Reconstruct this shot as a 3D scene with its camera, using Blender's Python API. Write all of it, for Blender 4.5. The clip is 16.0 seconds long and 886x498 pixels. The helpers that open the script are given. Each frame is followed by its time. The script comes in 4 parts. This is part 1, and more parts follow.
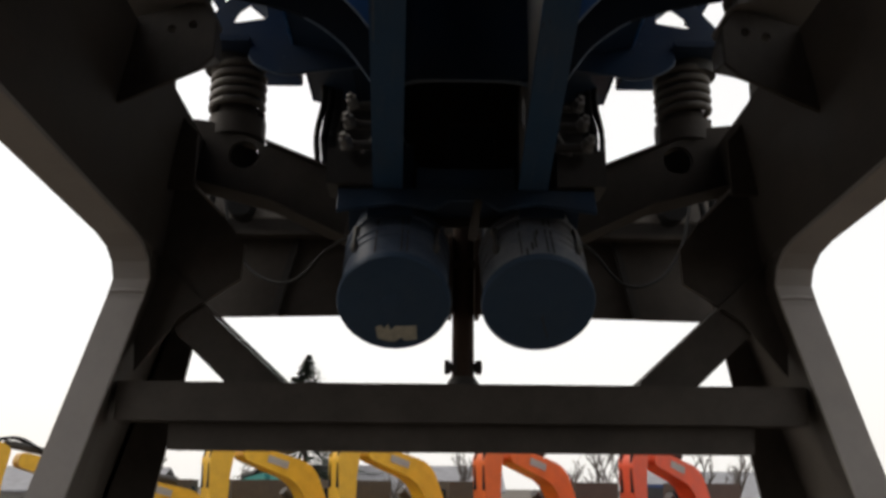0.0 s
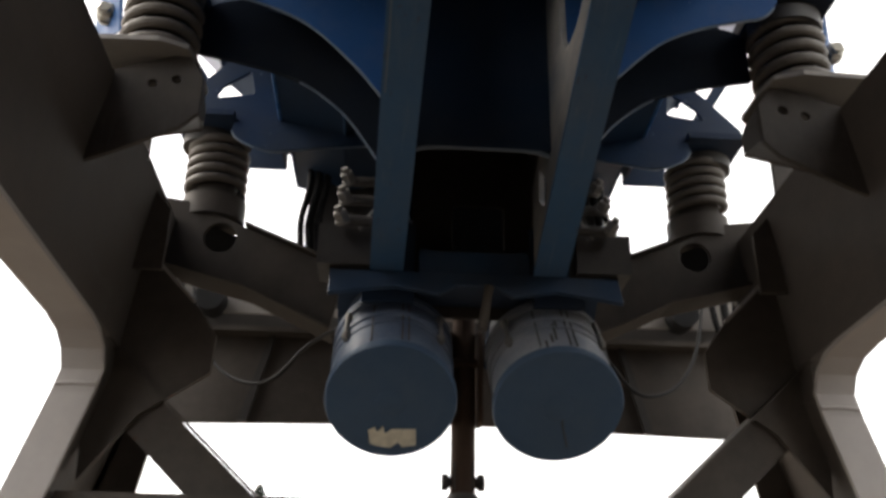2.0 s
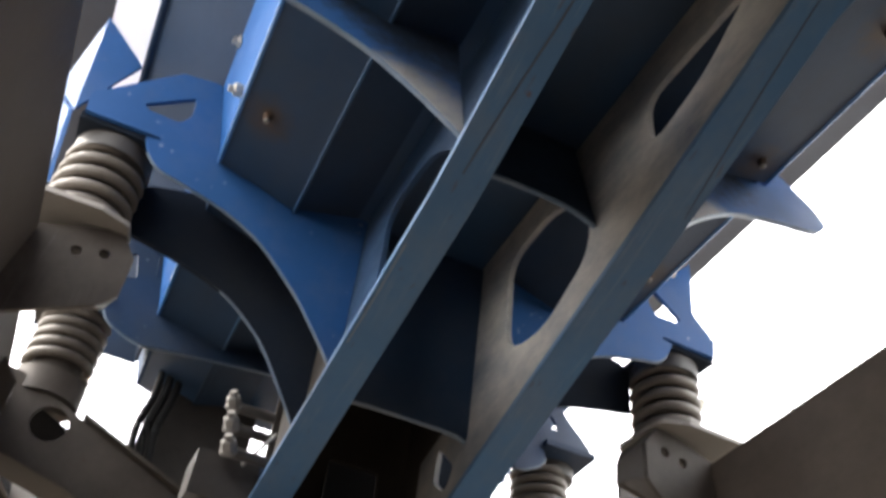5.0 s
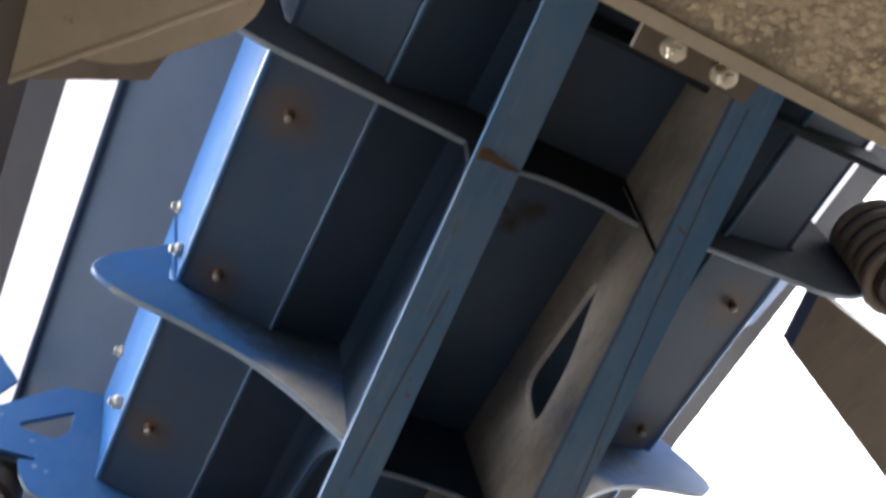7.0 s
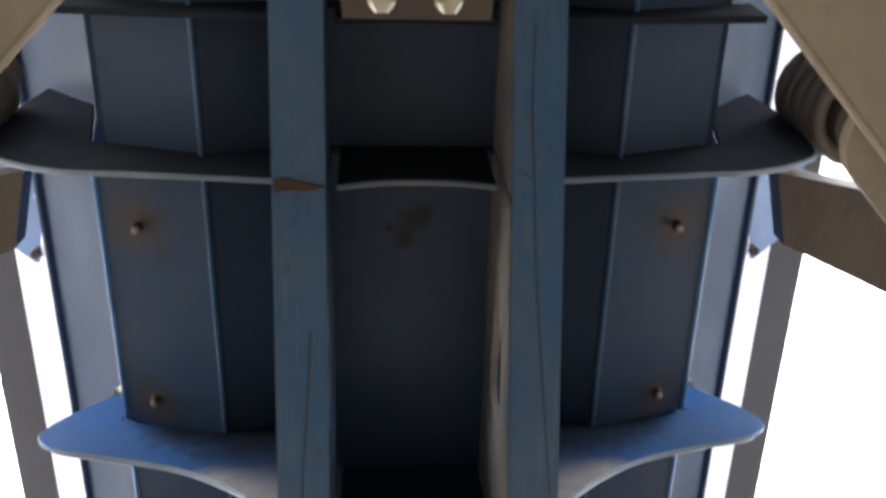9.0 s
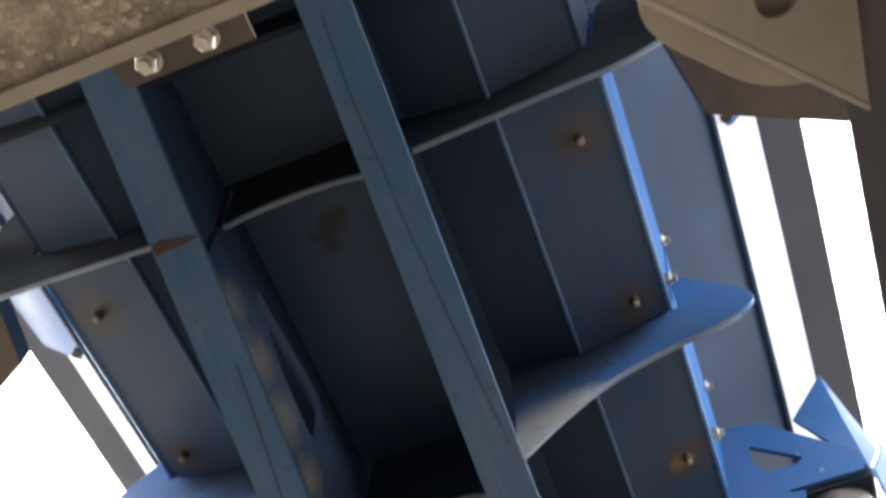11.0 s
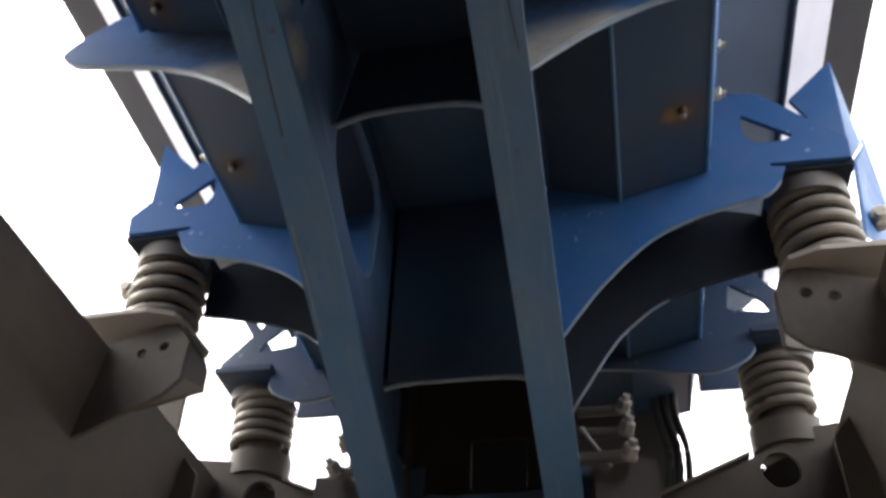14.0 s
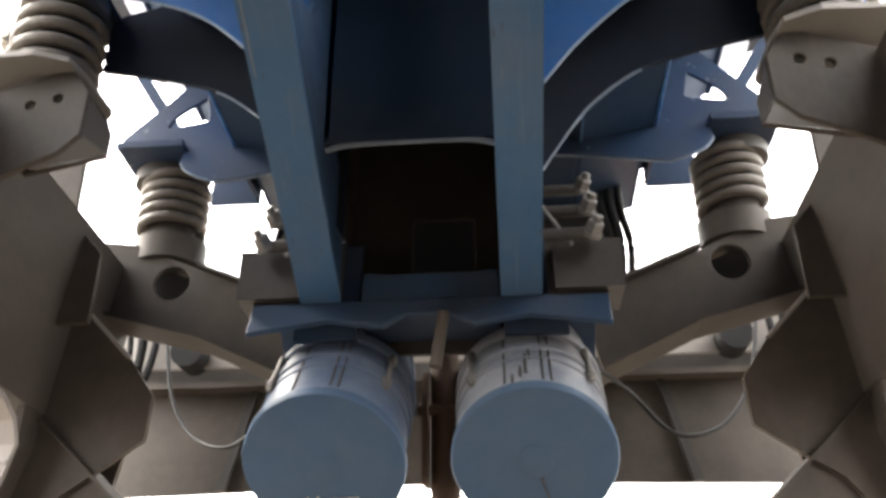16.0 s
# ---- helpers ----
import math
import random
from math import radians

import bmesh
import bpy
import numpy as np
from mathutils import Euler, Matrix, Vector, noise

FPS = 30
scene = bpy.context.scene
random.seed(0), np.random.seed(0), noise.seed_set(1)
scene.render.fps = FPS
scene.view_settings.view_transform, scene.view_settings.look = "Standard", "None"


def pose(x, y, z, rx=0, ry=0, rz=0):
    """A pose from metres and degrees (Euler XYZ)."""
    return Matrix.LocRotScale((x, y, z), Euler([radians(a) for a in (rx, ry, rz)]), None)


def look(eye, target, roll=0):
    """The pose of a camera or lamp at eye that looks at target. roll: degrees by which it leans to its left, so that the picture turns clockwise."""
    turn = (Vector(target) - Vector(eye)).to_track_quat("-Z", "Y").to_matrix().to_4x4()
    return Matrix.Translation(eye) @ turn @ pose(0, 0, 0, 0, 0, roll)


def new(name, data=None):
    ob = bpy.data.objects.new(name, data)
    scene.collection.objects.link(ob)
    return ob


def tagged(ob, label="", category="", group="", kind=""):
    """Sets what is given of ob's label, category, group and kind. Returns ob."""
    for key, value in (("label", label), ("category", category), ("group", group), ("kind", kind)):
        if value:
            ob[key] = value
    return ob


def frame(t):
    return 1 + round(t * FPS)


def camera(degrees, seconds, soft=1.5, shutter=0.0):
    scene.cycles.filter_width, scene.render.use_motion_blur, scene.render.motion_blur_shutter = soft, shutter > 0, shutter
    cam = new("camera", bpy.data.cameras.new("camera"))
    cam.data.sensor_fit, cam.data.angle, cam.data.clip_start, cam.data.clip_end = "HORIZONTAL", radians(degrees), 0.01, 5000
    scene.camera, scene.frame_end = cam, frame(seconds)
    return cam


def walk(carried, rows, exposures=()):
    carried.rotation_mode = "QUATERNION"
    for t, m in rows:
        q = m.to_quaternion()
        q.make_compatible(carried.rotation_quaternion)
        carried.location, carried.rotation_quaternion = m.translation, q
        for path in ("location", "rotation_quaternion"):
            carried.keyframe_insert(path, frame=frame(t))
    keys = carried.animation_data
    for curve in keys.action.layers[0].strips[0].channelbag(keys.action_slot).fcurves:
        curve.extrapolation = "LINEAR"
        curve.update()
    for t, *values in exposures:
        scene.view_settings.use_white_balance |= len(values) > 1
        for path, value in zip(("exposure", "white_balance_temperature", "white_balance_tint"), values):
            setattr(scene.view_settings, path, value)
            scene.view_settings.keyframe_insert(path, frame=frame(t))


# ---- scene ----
cam = camera(54.24, 16.0, soft=3.2, shutter=0.4)
PATH = [
    (0, -0.081, 0.050, 1.381, 105.25, -0.49, -0.70),
    (0.5, -0.098, 0.047, 1.385, 108.58, -0.82, -0.94),
    (1, -0.124, 0.099, 1.389, 110.36, -0.71, -1.21),
    (1.5, -0.159, 0.187, 1.381, 110.91, -0.57, -2.01),
    (2, -0.180, 0.341, 1.371, 113.76, -1.00, -3.65),
    (2.5, -0.243, 0.472, 1.371, 117.76, -1.75, -6.35),
    (3, -0.362, 0.552, 1.366, 119.92, -1.89, -12.81),
    (3.2, -0.414, 0.558, 1.371, 119.95, -2.25, -15.85),
    (5.3, -0.544, 0.421, 1.430, 133.87, -5.51, -26.28),
    (5.5, -0.533, 0.422, 1.436, 136.07, -4.94, -26.67),
    (6, -0.547, 0.403, 1.441, 140.18, -3.30, -27.66),
    (6.5, -0.550, 0.386, 1.449, 143.88, -1.06, -27.57),
    (7, -0.552, 0.348, 1.443, 147.61, 2.01, -26.60),
    (7.5, -0.519, 0.312, 1.444, 150.41, 5.01, -21.91),
    (8, -0.391, 0.295, 1.456, 152.40, 4.63, -14.67),
    (8.5, -0.248, 0.312, 1.461, 152.90, 4.86, -9.17),
    (8.7, -0.171, 0.327, 1.461, 153.00, 4.31, -6.38),
    (10.8, 0.358, 0.347, 1.425, 152.92, 4.01, 20.77),
    (11, 0.360, 0.351, 1.424, 151.49, 3.67, 20.50),
    (11.5, 0.363, 0.365, 1.431, 147.72, 2.55, 19.80),
    (12, 0.353, 0.381, 1.438, 143.79, 1.69, 18.41),
    (12.5, 0.338, 0.395, 1.451, 138.72, 0.75, 16.08),
    (13, 0.322, 0.404, 1.462, 134.32, 0.19, 14.14),
    (13.5, 0.305, 0.430, 1.462, 131.19, -0.67, 12.44),
    (14, 0.270, 0.465, 1.466, 128.06, -1.46, 10.93),
    (14.5, 0.224, 0.523, 1.474, 125.42, -1.59, 9.20),
    (15, 0.185, 0.584, 1.464, 123.46, -1.39, 7.29),
    (15.5, 0.150, 0.667, 1.463, 120.57, -0.56, 5.39),
    (16, 0.138, 0.702, 1.477, 116.78, 0.39, 4.43),
]
EXPOSURES = [(0, -0.1, 6750, 10), (0.6, 0.4, 6750, 10), (1.5, 0.9, 6750, 10), (2.0, 1.35, 6800, 10), (2.5, 2.75, 6850, 10), (3.0, 3.3, 6850, 10),
             (5.4, 2.75, 6550, 10), (6, 2.6, 6550, 10), (7, 3.2, 6500, 10), (8.5, 3.15, 6500, 10), (11, 3.3, 6500, 10), (11.5, 3.15, 6500, 10), (12, 2.8, 6500, 10),
             (12.5, 2.3, 6550, 10), (13, 2.25, 6600, 10), (14, 2.65, 6700, 10), (15, 2.95, 6750, 10), (16, 3.3, 6850, 10)]
walk(cam, [(t, pose(x, y, z, rx, ry, rz)) for t, x, y, z, rx, ry, rz in PATH], EXPOSURES)

# ---- light: bright overcast sky ----
world = bpy.data.worlds.new("overcast_sky")
scene.world = world
world.use_nodes = True
wn, wl = world.node_tree.nodes, world.node_tree.links
sky = wn.new("ShaderNodeTexSky")
sky.sky_type, sky.sun_disc = "NISHITA", False
sky.sun_elevation, sky.sun_rotation = radians(42), radians(-70)
sky.dust_density, sky.air_density = 4.0, 1.0
grey = wn.new("ShaderNodeMixRGB")
grey.inputs[0].default_value = 0.72
grey.inputs[2].default_value = (11.6, 11.5, 11.4, 1)
wl.new(sky.outputs[0], grey.inputs[1])
wl.new(grey.outputs[0], wn["Background"].inputs[0])
wn["Background"].inputs[1].default_value = 0.12

sun = new("sun", bpy.data.lights.new("sun", "SUN"))
sun.data.energy, sun.data.angle, sun.data.color = 0.95, radians(15), (1.0, 0.96, 0.9)
sun.matrix_world = look((-6, 2.2, 6), (0, 0, 0))


# ---- materials ----
def material(name, rough=0.5, metal=0.0):
    m = bpy.data.materials.new(name)
    m.use_nodes = True
    b = m.node_tree.nodes["Principled BSDF"]
    b.inputs["Roughness"].default_value, b.inputs["Metallic"].default_value = rough, metal
    return m, m.node_tree.nodes, m.node_tree.links, b


def coords(n, l, scale=(1, 1, 1)):
    t, mp = n.new("ShaderNodeTexCoord"), n.new("ShaderNodeMapping")
    mp.inputs["Scale"].default_value = scale
    l.new(t.outputs["Object"], mp.inputs["Vector"])
    return mp.outputs[0]


def noise_tex(n, l, v, scale, detail=6.0, rough=0.6):
    t = n.new("ShaderNodeTexNoise")
    t.inputs["Scale"].default_value, t.inputs["Detail"].default_value, t.inputs["Roughness"].default_value = scale, detail, rough
    l.new(v, t.inputs["Vector"])
    return t.outputs["Fac"]


def ramp(n, l, fac, a, b, lo=0.0, hi=1.0):
    r = n.new("ShaderNodeValToRGB")
    r.color_ramp.elements[0].position, r.color_ramp.elements[1].position = a, b
    r.color_ramp.elements[0].color, r.color_ramp.elements[1].color = (lo, lo, lo, 1), (hi, hi, hi, 1)
    l.new(fac, r.inputs[0])
    return r.outputs[0]


def mixed(n, l, fac, a, b):
    m = n.new("ShaderNodeMixRGB")
    for k, v in ((0, fac), (1, a), (2, b)):
        if isinstance(v, tuple):
            m.inputs[k].default_value = (*v, 1)
        elif isinstance(v, float):
            m.inputs[k].default_value = v
        else:
            l.new(v, m.inputs[k])
    return m.outputs[0]


def bump(n, l, b, height, strength, distance=0.004):
    u = n.new("ShaderNodeBump")
    u.inputs["Strength"].default_value, u.inputs["Distance"].default_value = strength, distance
    l.new(height, u.inputs["Height"])
    l.new(u.outputs[0], b.inputs["Normal"])


STAINS = [(0.475, 0.987, 2.84, 0.07), (0.48, 1.345, 2.81, 0.06), (0.485, 1.745, 2.78, 0.065)]
BLOTCH = [(0.0, 0.985, 2.857, 0.032), (0.022, 0.972, 2.857, 0.022), (-0.014, 1.022, 2.857, 0.026), (-0.04, 1.0, 2.857, 0.012)]


SMEARS = [(0.22, 1.31, 2.49, 0.10), (0.28, 1.33, 2.55, 0.10), (0.335, 1.335, 2.588, 0.06)]
# painted shade along the eared rib's top, below the pan
UPPERSHADE = [(0.21, 1.38, 2.76, 0.20), (0.29, 1.385, 2.775, 0.16), (0.37, 1.39, 2.785, 0.12), (0.44, 1.39, 2.79, 0.075)]
OCHRE = [(0.225, 1.735, 2.30, 0.05), (0.29, 1.76, 2.39, 0.035), (0.35, 1.785, 2.47, 0.03)]


WEBDUST = [(-0.14, 0.95, 2.62, 0.05), (-0.14, 1.05, 2.59, 0.06), (-0.14, 1.16, 2.56, 0.06), (-0.14, 1.27, 2.53, 0.05)]
RUSTMARKS = [(0.462, 1.745, 2.78, 0.024), (0.49, 1.752, 2.79, 0.018)]


def stained_or_shaded(n, l, tone, spots, colour, most=0.75, both=True):
    """Ragged stains or painted shade round given places; both: the two sides of the feeder share them."""
    t = n.new("ShaderNodeTexCoord")
    side = n.new("ShaderNodeVectorMath")
    side.operation = "ABSOLUTE"
    l.new(t.outputs["Object"], side.inputs[0])
    rag = noise_tex(n, l, t.outputs["Object"], 45.0, 6, 0.7)
    for x, y, z, r in spots:
        d = n.new("ShaderNodeVectorMath")
        d.operation = "DISTANCE"
        d.inputs[1].default_value = (x, y, z)
        l.new(side.outputs[0] if both and x > 0.1 else t.outputs["Object"], d.inputs[0])
        wob = n.new("ShaderNodeMath")
        wob.operation = "MULTIPLY_ADD"
        wob.inputs[1].default_value = r * 1.3
        l.new(rag, wob.inputs[0]), l.new(d.outputs["Value"], wob.inputs[2])
        tone = mixed(n, l, ramp(n, l, wob.outputs[0], r * 0.75, r * 1.75, most, 0.0), tone, colour)
    return tone


def painted(name, base, dark, dust, amount, rust=0.0, rough=0.38, grain=60, halos=False, smears_shade=False, ochre=False, webdust=False, streak=0.0, specks=0.0, gloss=0.22):
    """Sprayed paint on steel: two scales of tone, a film of dust in patches, a few rust specks."""
    m, n, l, b = material(name, rough)
    v = coords(n, l)
    big, fine = noise_tex(n, l, v, 3.0, 5), noise_tex(n, l, v, grain, 4)
    tone = mixed(n, l, ramp(n, l, big, 0.3, 0.7), dark, base)
    tone = mixed(n, l, ramp(n, l, fine, 0.35, 0.75, 0.0, 0.35), tone, dark)
    patch = noise_tex(n, l, coords(n, l, (1.0, 0.6, 1.0)), 5.5, 9, 0.72)
    film = ramp(n, l, patch, 0.50 - amount * 0.3, 0.80, 0.0, 0.25 + amount)
    tone = mixed(n, l, film, tone, dust)
    if rust:
        spots = ramp(n, l, noise_tex(n, l, v, 17.0, 8, 0.7), 0.70 - rust * 0.1, 0.78 - rust * 0.1)
        tone = mixed(n, l, spots, tone, (0.085, 0.034, 0.016))
    if halos:
        tone = stained_or_shaded(n, l, tone, STAINS, (0.060, 0.042, 0.030), 0.88)
        tone = stained_or_shaded(n, l, tone, BLOTCH, (0.011, 0.006, 0.005), 0.95, False)
        tone = stained_or_shaded(n, l, tone, RUSTMARKS, (0.20, 0.115, 0.045), 0.75, False)
    if smears_shade:
        tone = stained_or_shaded(n, l, tone, SMEARS, (0.36, 0.34, 0.315), 0.85)
        tone = stained_or_shaded(n, l, tone, UPPERSHADE, (0.018, 0.024, 0.036), 0.9)
    if ochre:
        tone = stained_or_shaded(n, l, tone, OCHRE, (0.26, 0.22, 0.15), 0.6)
    if webdust:
        tone = stained_or_shaded(n, l, tone, WEBDUST, (0.25, 0.24, 0.23), 0.7, False)
    if streak:
        lines = noise_tex(n, l, coords(n, l, (60.0, 3.0, 3.0)), 1.6, 7, 0.7)
        tone = mixed(n, l, ramp(n, l, lines, 0.56, 0.74, 0.0, streak), tone, tuple(0.5 * c + 0.11 for c in base))
        scratch = noise_tex(n, l, coords(n, l, (22.0, 5.0, 5.0)), 4.0, 4, 0.5)
        tone = mixed(n, l, ramp(n, l, scratch, 0.66, 0.72, 0.0, streak * 0.8), tone, (0.07, 0.05, 0.042))
    if specks:
        dots = noise_tex(n, l, v, 42.0, 2, 0.4)
        tone = mixed(n, l, ramp(n, l, dots, 0.72, 0.77, 0.0, specks), tone, (0.42, 0.43, 0.46))
    l.new(tone, b.inputs["Base Color"])
    l.new(ramp(n, l, patch, 0.3, 0.75, rough - 0.08, rough + 0.3), b.inputs["Roughness"])
    b.inputs["Specular IOR Level"].default_value = gloss
    bump(n, l, b, fine, 0.12)
    return m


BLUE = painted("blue_paint", (0.022, 0.084, 0.232), (0.018, 0.067, 0.185), (0.11, 0.125, 0.15), 0.12, rust=0.12, rough=0.5, specks=0.25, ochre=True, gloss=0.12)
BLUE_SIDE = painted("clean_blue_paint", (0.013, 0.072, 0.225), (0.011, 0.060, 0.19), (0.03, 0.09, 0.21), 0.1, rough=0.6, gloss=0.05)
# pan blues darkened for shade under the trough; the bolt stains are stains
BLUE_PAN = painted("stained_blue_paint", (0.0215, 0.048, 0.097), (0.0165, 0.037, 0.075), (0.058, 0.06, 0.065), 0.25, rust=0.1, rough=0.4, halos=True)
BLUE_SHADED = painted("shade_dark_blue_paint", (0.021, 0.038, 0.069), (0.0155, 0.028, 0.051), (0.042, 0.042, 0.045), 0.18, rust=0.1, rough=0.5, halos=True, gloss=0.14)
# same blue at the far station, its shade mixed into the base colour
BLUE_FAR = painted("shaded_far_blue_paint", (0.017, 0.041, 0.089), (0.013, 0.031, 0.068), (0.075, 0.075, 0.078), 0.3, rust=0.2, rough=0.5, specks=0.3)
# side and mid-web blues, also darkened in place of shade
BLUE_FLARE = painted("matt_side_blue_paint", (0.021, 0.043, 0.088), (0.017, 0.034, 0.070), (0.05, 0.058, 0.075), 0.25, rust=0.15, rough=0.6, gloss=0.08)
BLUE_MID = painted("shaded_web_blue_paint", (0.018, 0.037, 0.074), (0.014, 0.029, 0.058), (0.06, 0.065, 0.075), 0.25, rust=0.15, rough=0.5)
# blue paint taken near black: shade on ribs and girder cavity put into colour
BLUE_SHADE_BLACK = painted("shade_black_blue_paint", (0.017, 0.023, 0.034), (0.012, 0.016, 0.024), (0.032, 0.030, 0.029), 0.2, rust=0.1, rough=0.65, gloss=0.04)
BLUE_EAR = painted("dust_smeared_shaded_blue_paint", (0.022, 0.085, 0.235), (0.018, 0.066, 0.18), (0.11, 0.125, 0.15), 0.15, rust=0.1, rough=0.5, smears_shade=True, gloss=0.1)
BLUE_DUSTY = painted("dusty_blue_paint", (0.028, 0.06, 0.12), (0.02, 0.043, 0.088), (0.085, 0.08, 0.078), 0.45, rust=0.3, rough=0.5)
BLUE_WEB = painted("dust_wiped_blue_paint", (0.04, 0.07, 0.12), (0.03, 0.05, 0.09), (0.38, 0.35, 0.31), 0.85, rust=0.1, rough=0.6)
BLUE_RAIL = painted("worn_blue_paint", (0.045, 0.115, 0.225), (0.036, 0.09, 0.18), (0.15, 0.155, 0.16), 0.25, rust=0.4, rough=0.42, streak=0.55)
# glossy fold blue, lighter than the flange: its highlight is partly in the colour
BLUE_EDGE = painted("highlight_blue_edge", (0.05, 0.16, 0.38), (0.04, 0.13, 0.32), (0.2, 0.26, 0.36), 0.3, rough=0.22)
BARE = painted("rubbed_bare_edge", (0.13, 0.175, 0.24), (0.06, 0.10, 0.16), (0.24, 0.235, 0.23), 0.45, rust=0.4, rough=0.4)
FLANGE_DARK = painted("dull_brown_blue_paint", (0.036, 0.045, 0.066), (0.028, 0.033, 0.048), (0.075, 0.068, 0.066), 0.3, rust=0.2, rough=0.55)
PALE = painted("pale_lavender_surface", (0.50, 0.52, 0.64), (0.44, 0.46, 0.58), (0.40, 0.41, 0.45), 0.1, rough=0.45)
GREY = painted("grey_brown_paint", (0.080, 0.068, 0.059), (0.056, 0.048, 0.042), (0.150, 0.130, 0.112), 0.35, rust=0.2, rough=0.55)
GREY_BRACKET = painted("grimy_brown_grey_paint", (0.068, 0.056, 0.048), (0.047, 0.039, 0.033), (0.14, 0.122, 0.104), 0.35, rust=0.3, rough=0.5, streak=0.3)
GREY_DISH = painted("mid_grey_paint", (0.29, 0.27, 0.25), (0.23, 0.21, 0.195), (0.36, 0.33, 0.295), 0.3, rust=0.2, rough=0.5)
# stand grey lightened for the skylight on flange and rim
GREY_LIGHT = painted("sky_lit_grey_paint", (0.40, 0.375, 0.36), (0.33, 0.305, 0.29), (0.46, 0.42, 0.38), 0.3, rough=0.55)
CAPS = painted("matt_blue_cap_paint", (0.041, 0.081, 0.144), (0.031, 0.063, 0.115), (0.085, 0.115, 0.15), 0.4, rust=0.1, rough=0.5)
MOTOR = painted("scuffed_motor_paint", (0.11, 0.14, 0.19), (0.07, 0.095, 0.145), (0.42, 0.41, 0.41), 0.6, rust=0.3, rough=0.36, streak=0.3)


MOTOR_BLUE = painted("faded_motor_paint", (0.068, 0.105, 0.175), (0.048, 0.078, 0.135), (0.26, 0.27, 0.30), 0.4, rust=0.2, rough=0.38, streak=0.3)
BLUE_CONSOLE = painted("dull_console_blue_paint", (0.030, 0.064, 0.122), (0.022, 0.046, 0.090), (0.085, 0.088, 0.092), 0.4, rust=0.4, rough=0.5)
BLUE_WEB_WIPED = painted("half_wiped_blue_paint", (0.024, 0.054, 0.112), (0.018, 0.040, 0.084), (0.06, 0.065, 0.075), 0.2, rust=0.1, rough=0.5, webdust=True)
DARK_BROWN = painted("dark_brown_paint", (0.048, 0.041, 0.036), (0.034, 0.029, 0.026), (0.095, 0.082, 0.07), 0.4, rust=0.2, rough=0.6)


def dusty_steel():
    m, n, l, b = material("dust_caked_steel", 0.85)
    v = coords(n, l)
    cake = noise_tex(n, l, v, 9.0, 10, 0.7)
    fine = noise_tex(n, l, v, 120.0, 5, 0.7)
    tone = mixed(n, l, ramp(n, l, cake, 0.42, 0.6), (0.27, 0.235, 0.185), (0.60, 0.52, 0.39))
    tone = mixed(n, l, ramp(n, l, fine, 0.45, 0.7, 0.0, 0.6), tone, (0.20, 0.165, 0.125))
    l.new(tone, b.inputs["Base Color"])
    hsum = n.new("ShaderNodeMath")
    hsum.operation = "ADD"
    l.new(cake, hsum.inputs[0]), l.new(fine, hsum.inputs[1])
    bump(n, l, b, hsum.outputs[0], 0.9, 0.012)
    return m


DUST = dusty_steel()
TAN = painted("dust_filmed_grey_paint", (0.33, 0.295, 0.245), (0.25, 0.22, 0.185), (0.47, 0.41, 0.32), 0.4, rust=0.35, rough=0.7)


def plain(name, base, rough, metal=0.0, scale=25.0, spread=0.35):
    m, n, l, b = material(name, rough, metal)
    f = noise_tex(n, l, coords(n, l), scale, 6)
    l.new(mixed(n, l, ramp(n, l, f, 0.3, 0.7), tuple(c * (1 - spread) for c in base), base), b.inputs["Base Color"])
    l.new(ramp(n, l, f, 0.2, 0.8, max(rough - 0.1, 0.05), min(rough + 0.15, 1.0)), b.inputs["Roughness"])
    bump(n, l, b, f, 0.1)
    return m


ZINC = plain("zinc_plated_steel", (0.52, 0.49, 0.42), 0.38, 0.85, 60)
CLOD = plain("pale_stone_dust", (0.50, 0.435, 0.325), 0.95, 0.0, 90)
ZINC_DULL = plain("dusty_zinc_steel", (0.26, 0.25, 0.24), 0.6, 0.3, 60)
RUSTY = plain("rusty_steel", (0.065, 0.036, 0.022), 0.85, 0.0, 70)
SPRING = plain("oily_spring_steel", (0.125, 0.106, 0.088), 0.55, 0.0, 80)
FLAKE = plain("pale_rust_flake", (0.62, 0.40, 0.24), 0.9, 0.0, 90)
DARK_SCUFF = plain("dark_rubbed_paint", (0.03, 0.045, 0.075), 0.6, 0.0, 70)
BROWN_SCUFF = plain("brown_scuffed_paint", (0.075, 0.058, 0.044), 0.75, 0.0, 70)
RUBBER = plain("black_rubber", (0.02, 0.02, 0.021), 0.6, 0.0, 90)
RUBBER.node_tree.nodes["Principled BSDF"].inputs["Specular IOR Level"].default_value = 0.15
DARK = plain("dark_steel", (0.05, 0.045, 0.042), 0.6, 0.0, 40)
LABEL = plain("torn_paper_label", (0.62, 0.58, 0.47), 0.8, 0.0, 55)
YELLOW = plain("excavator_yellow_paint", (0.78, 0.44, 0.03), 0.45, 0.0, 4, 0.25)
ORANGE = plain("excavator_orange_paint", (0.75, 0.13, 0.02), 0.45, 0.0, 4, 0.25)
REDORANGE = plain("excavator_red_orange_paint", (0.74, 0.08, 0.025), 0.45, 0.0, 4, 0.25)
TEAL = plain("teal_paint", (0.03, 0.28, 0.28), 0.5, 0.0, 4)
NAVY = plain("navy_paint", (0.015, 0.05, 0.16), 0.5, 0.0, 4)
GLASS_DARK = plain("dark_cab_glass", (0.02, 0.025, 0.03), 0.1, 0.0, 4)
TRACK = plain("muddy_track_steel", (0.07, 0.058, 0.048), 0.85, 0.0, 12)
BARK = plain("grey_bark", (0.14, 0.12, 0.105), 0.9, 0.0, 12)
NEEDLE = plain("dark_conifer_needles", (0.03, 0.05, 0.028), 0.85, 0.0, 20)
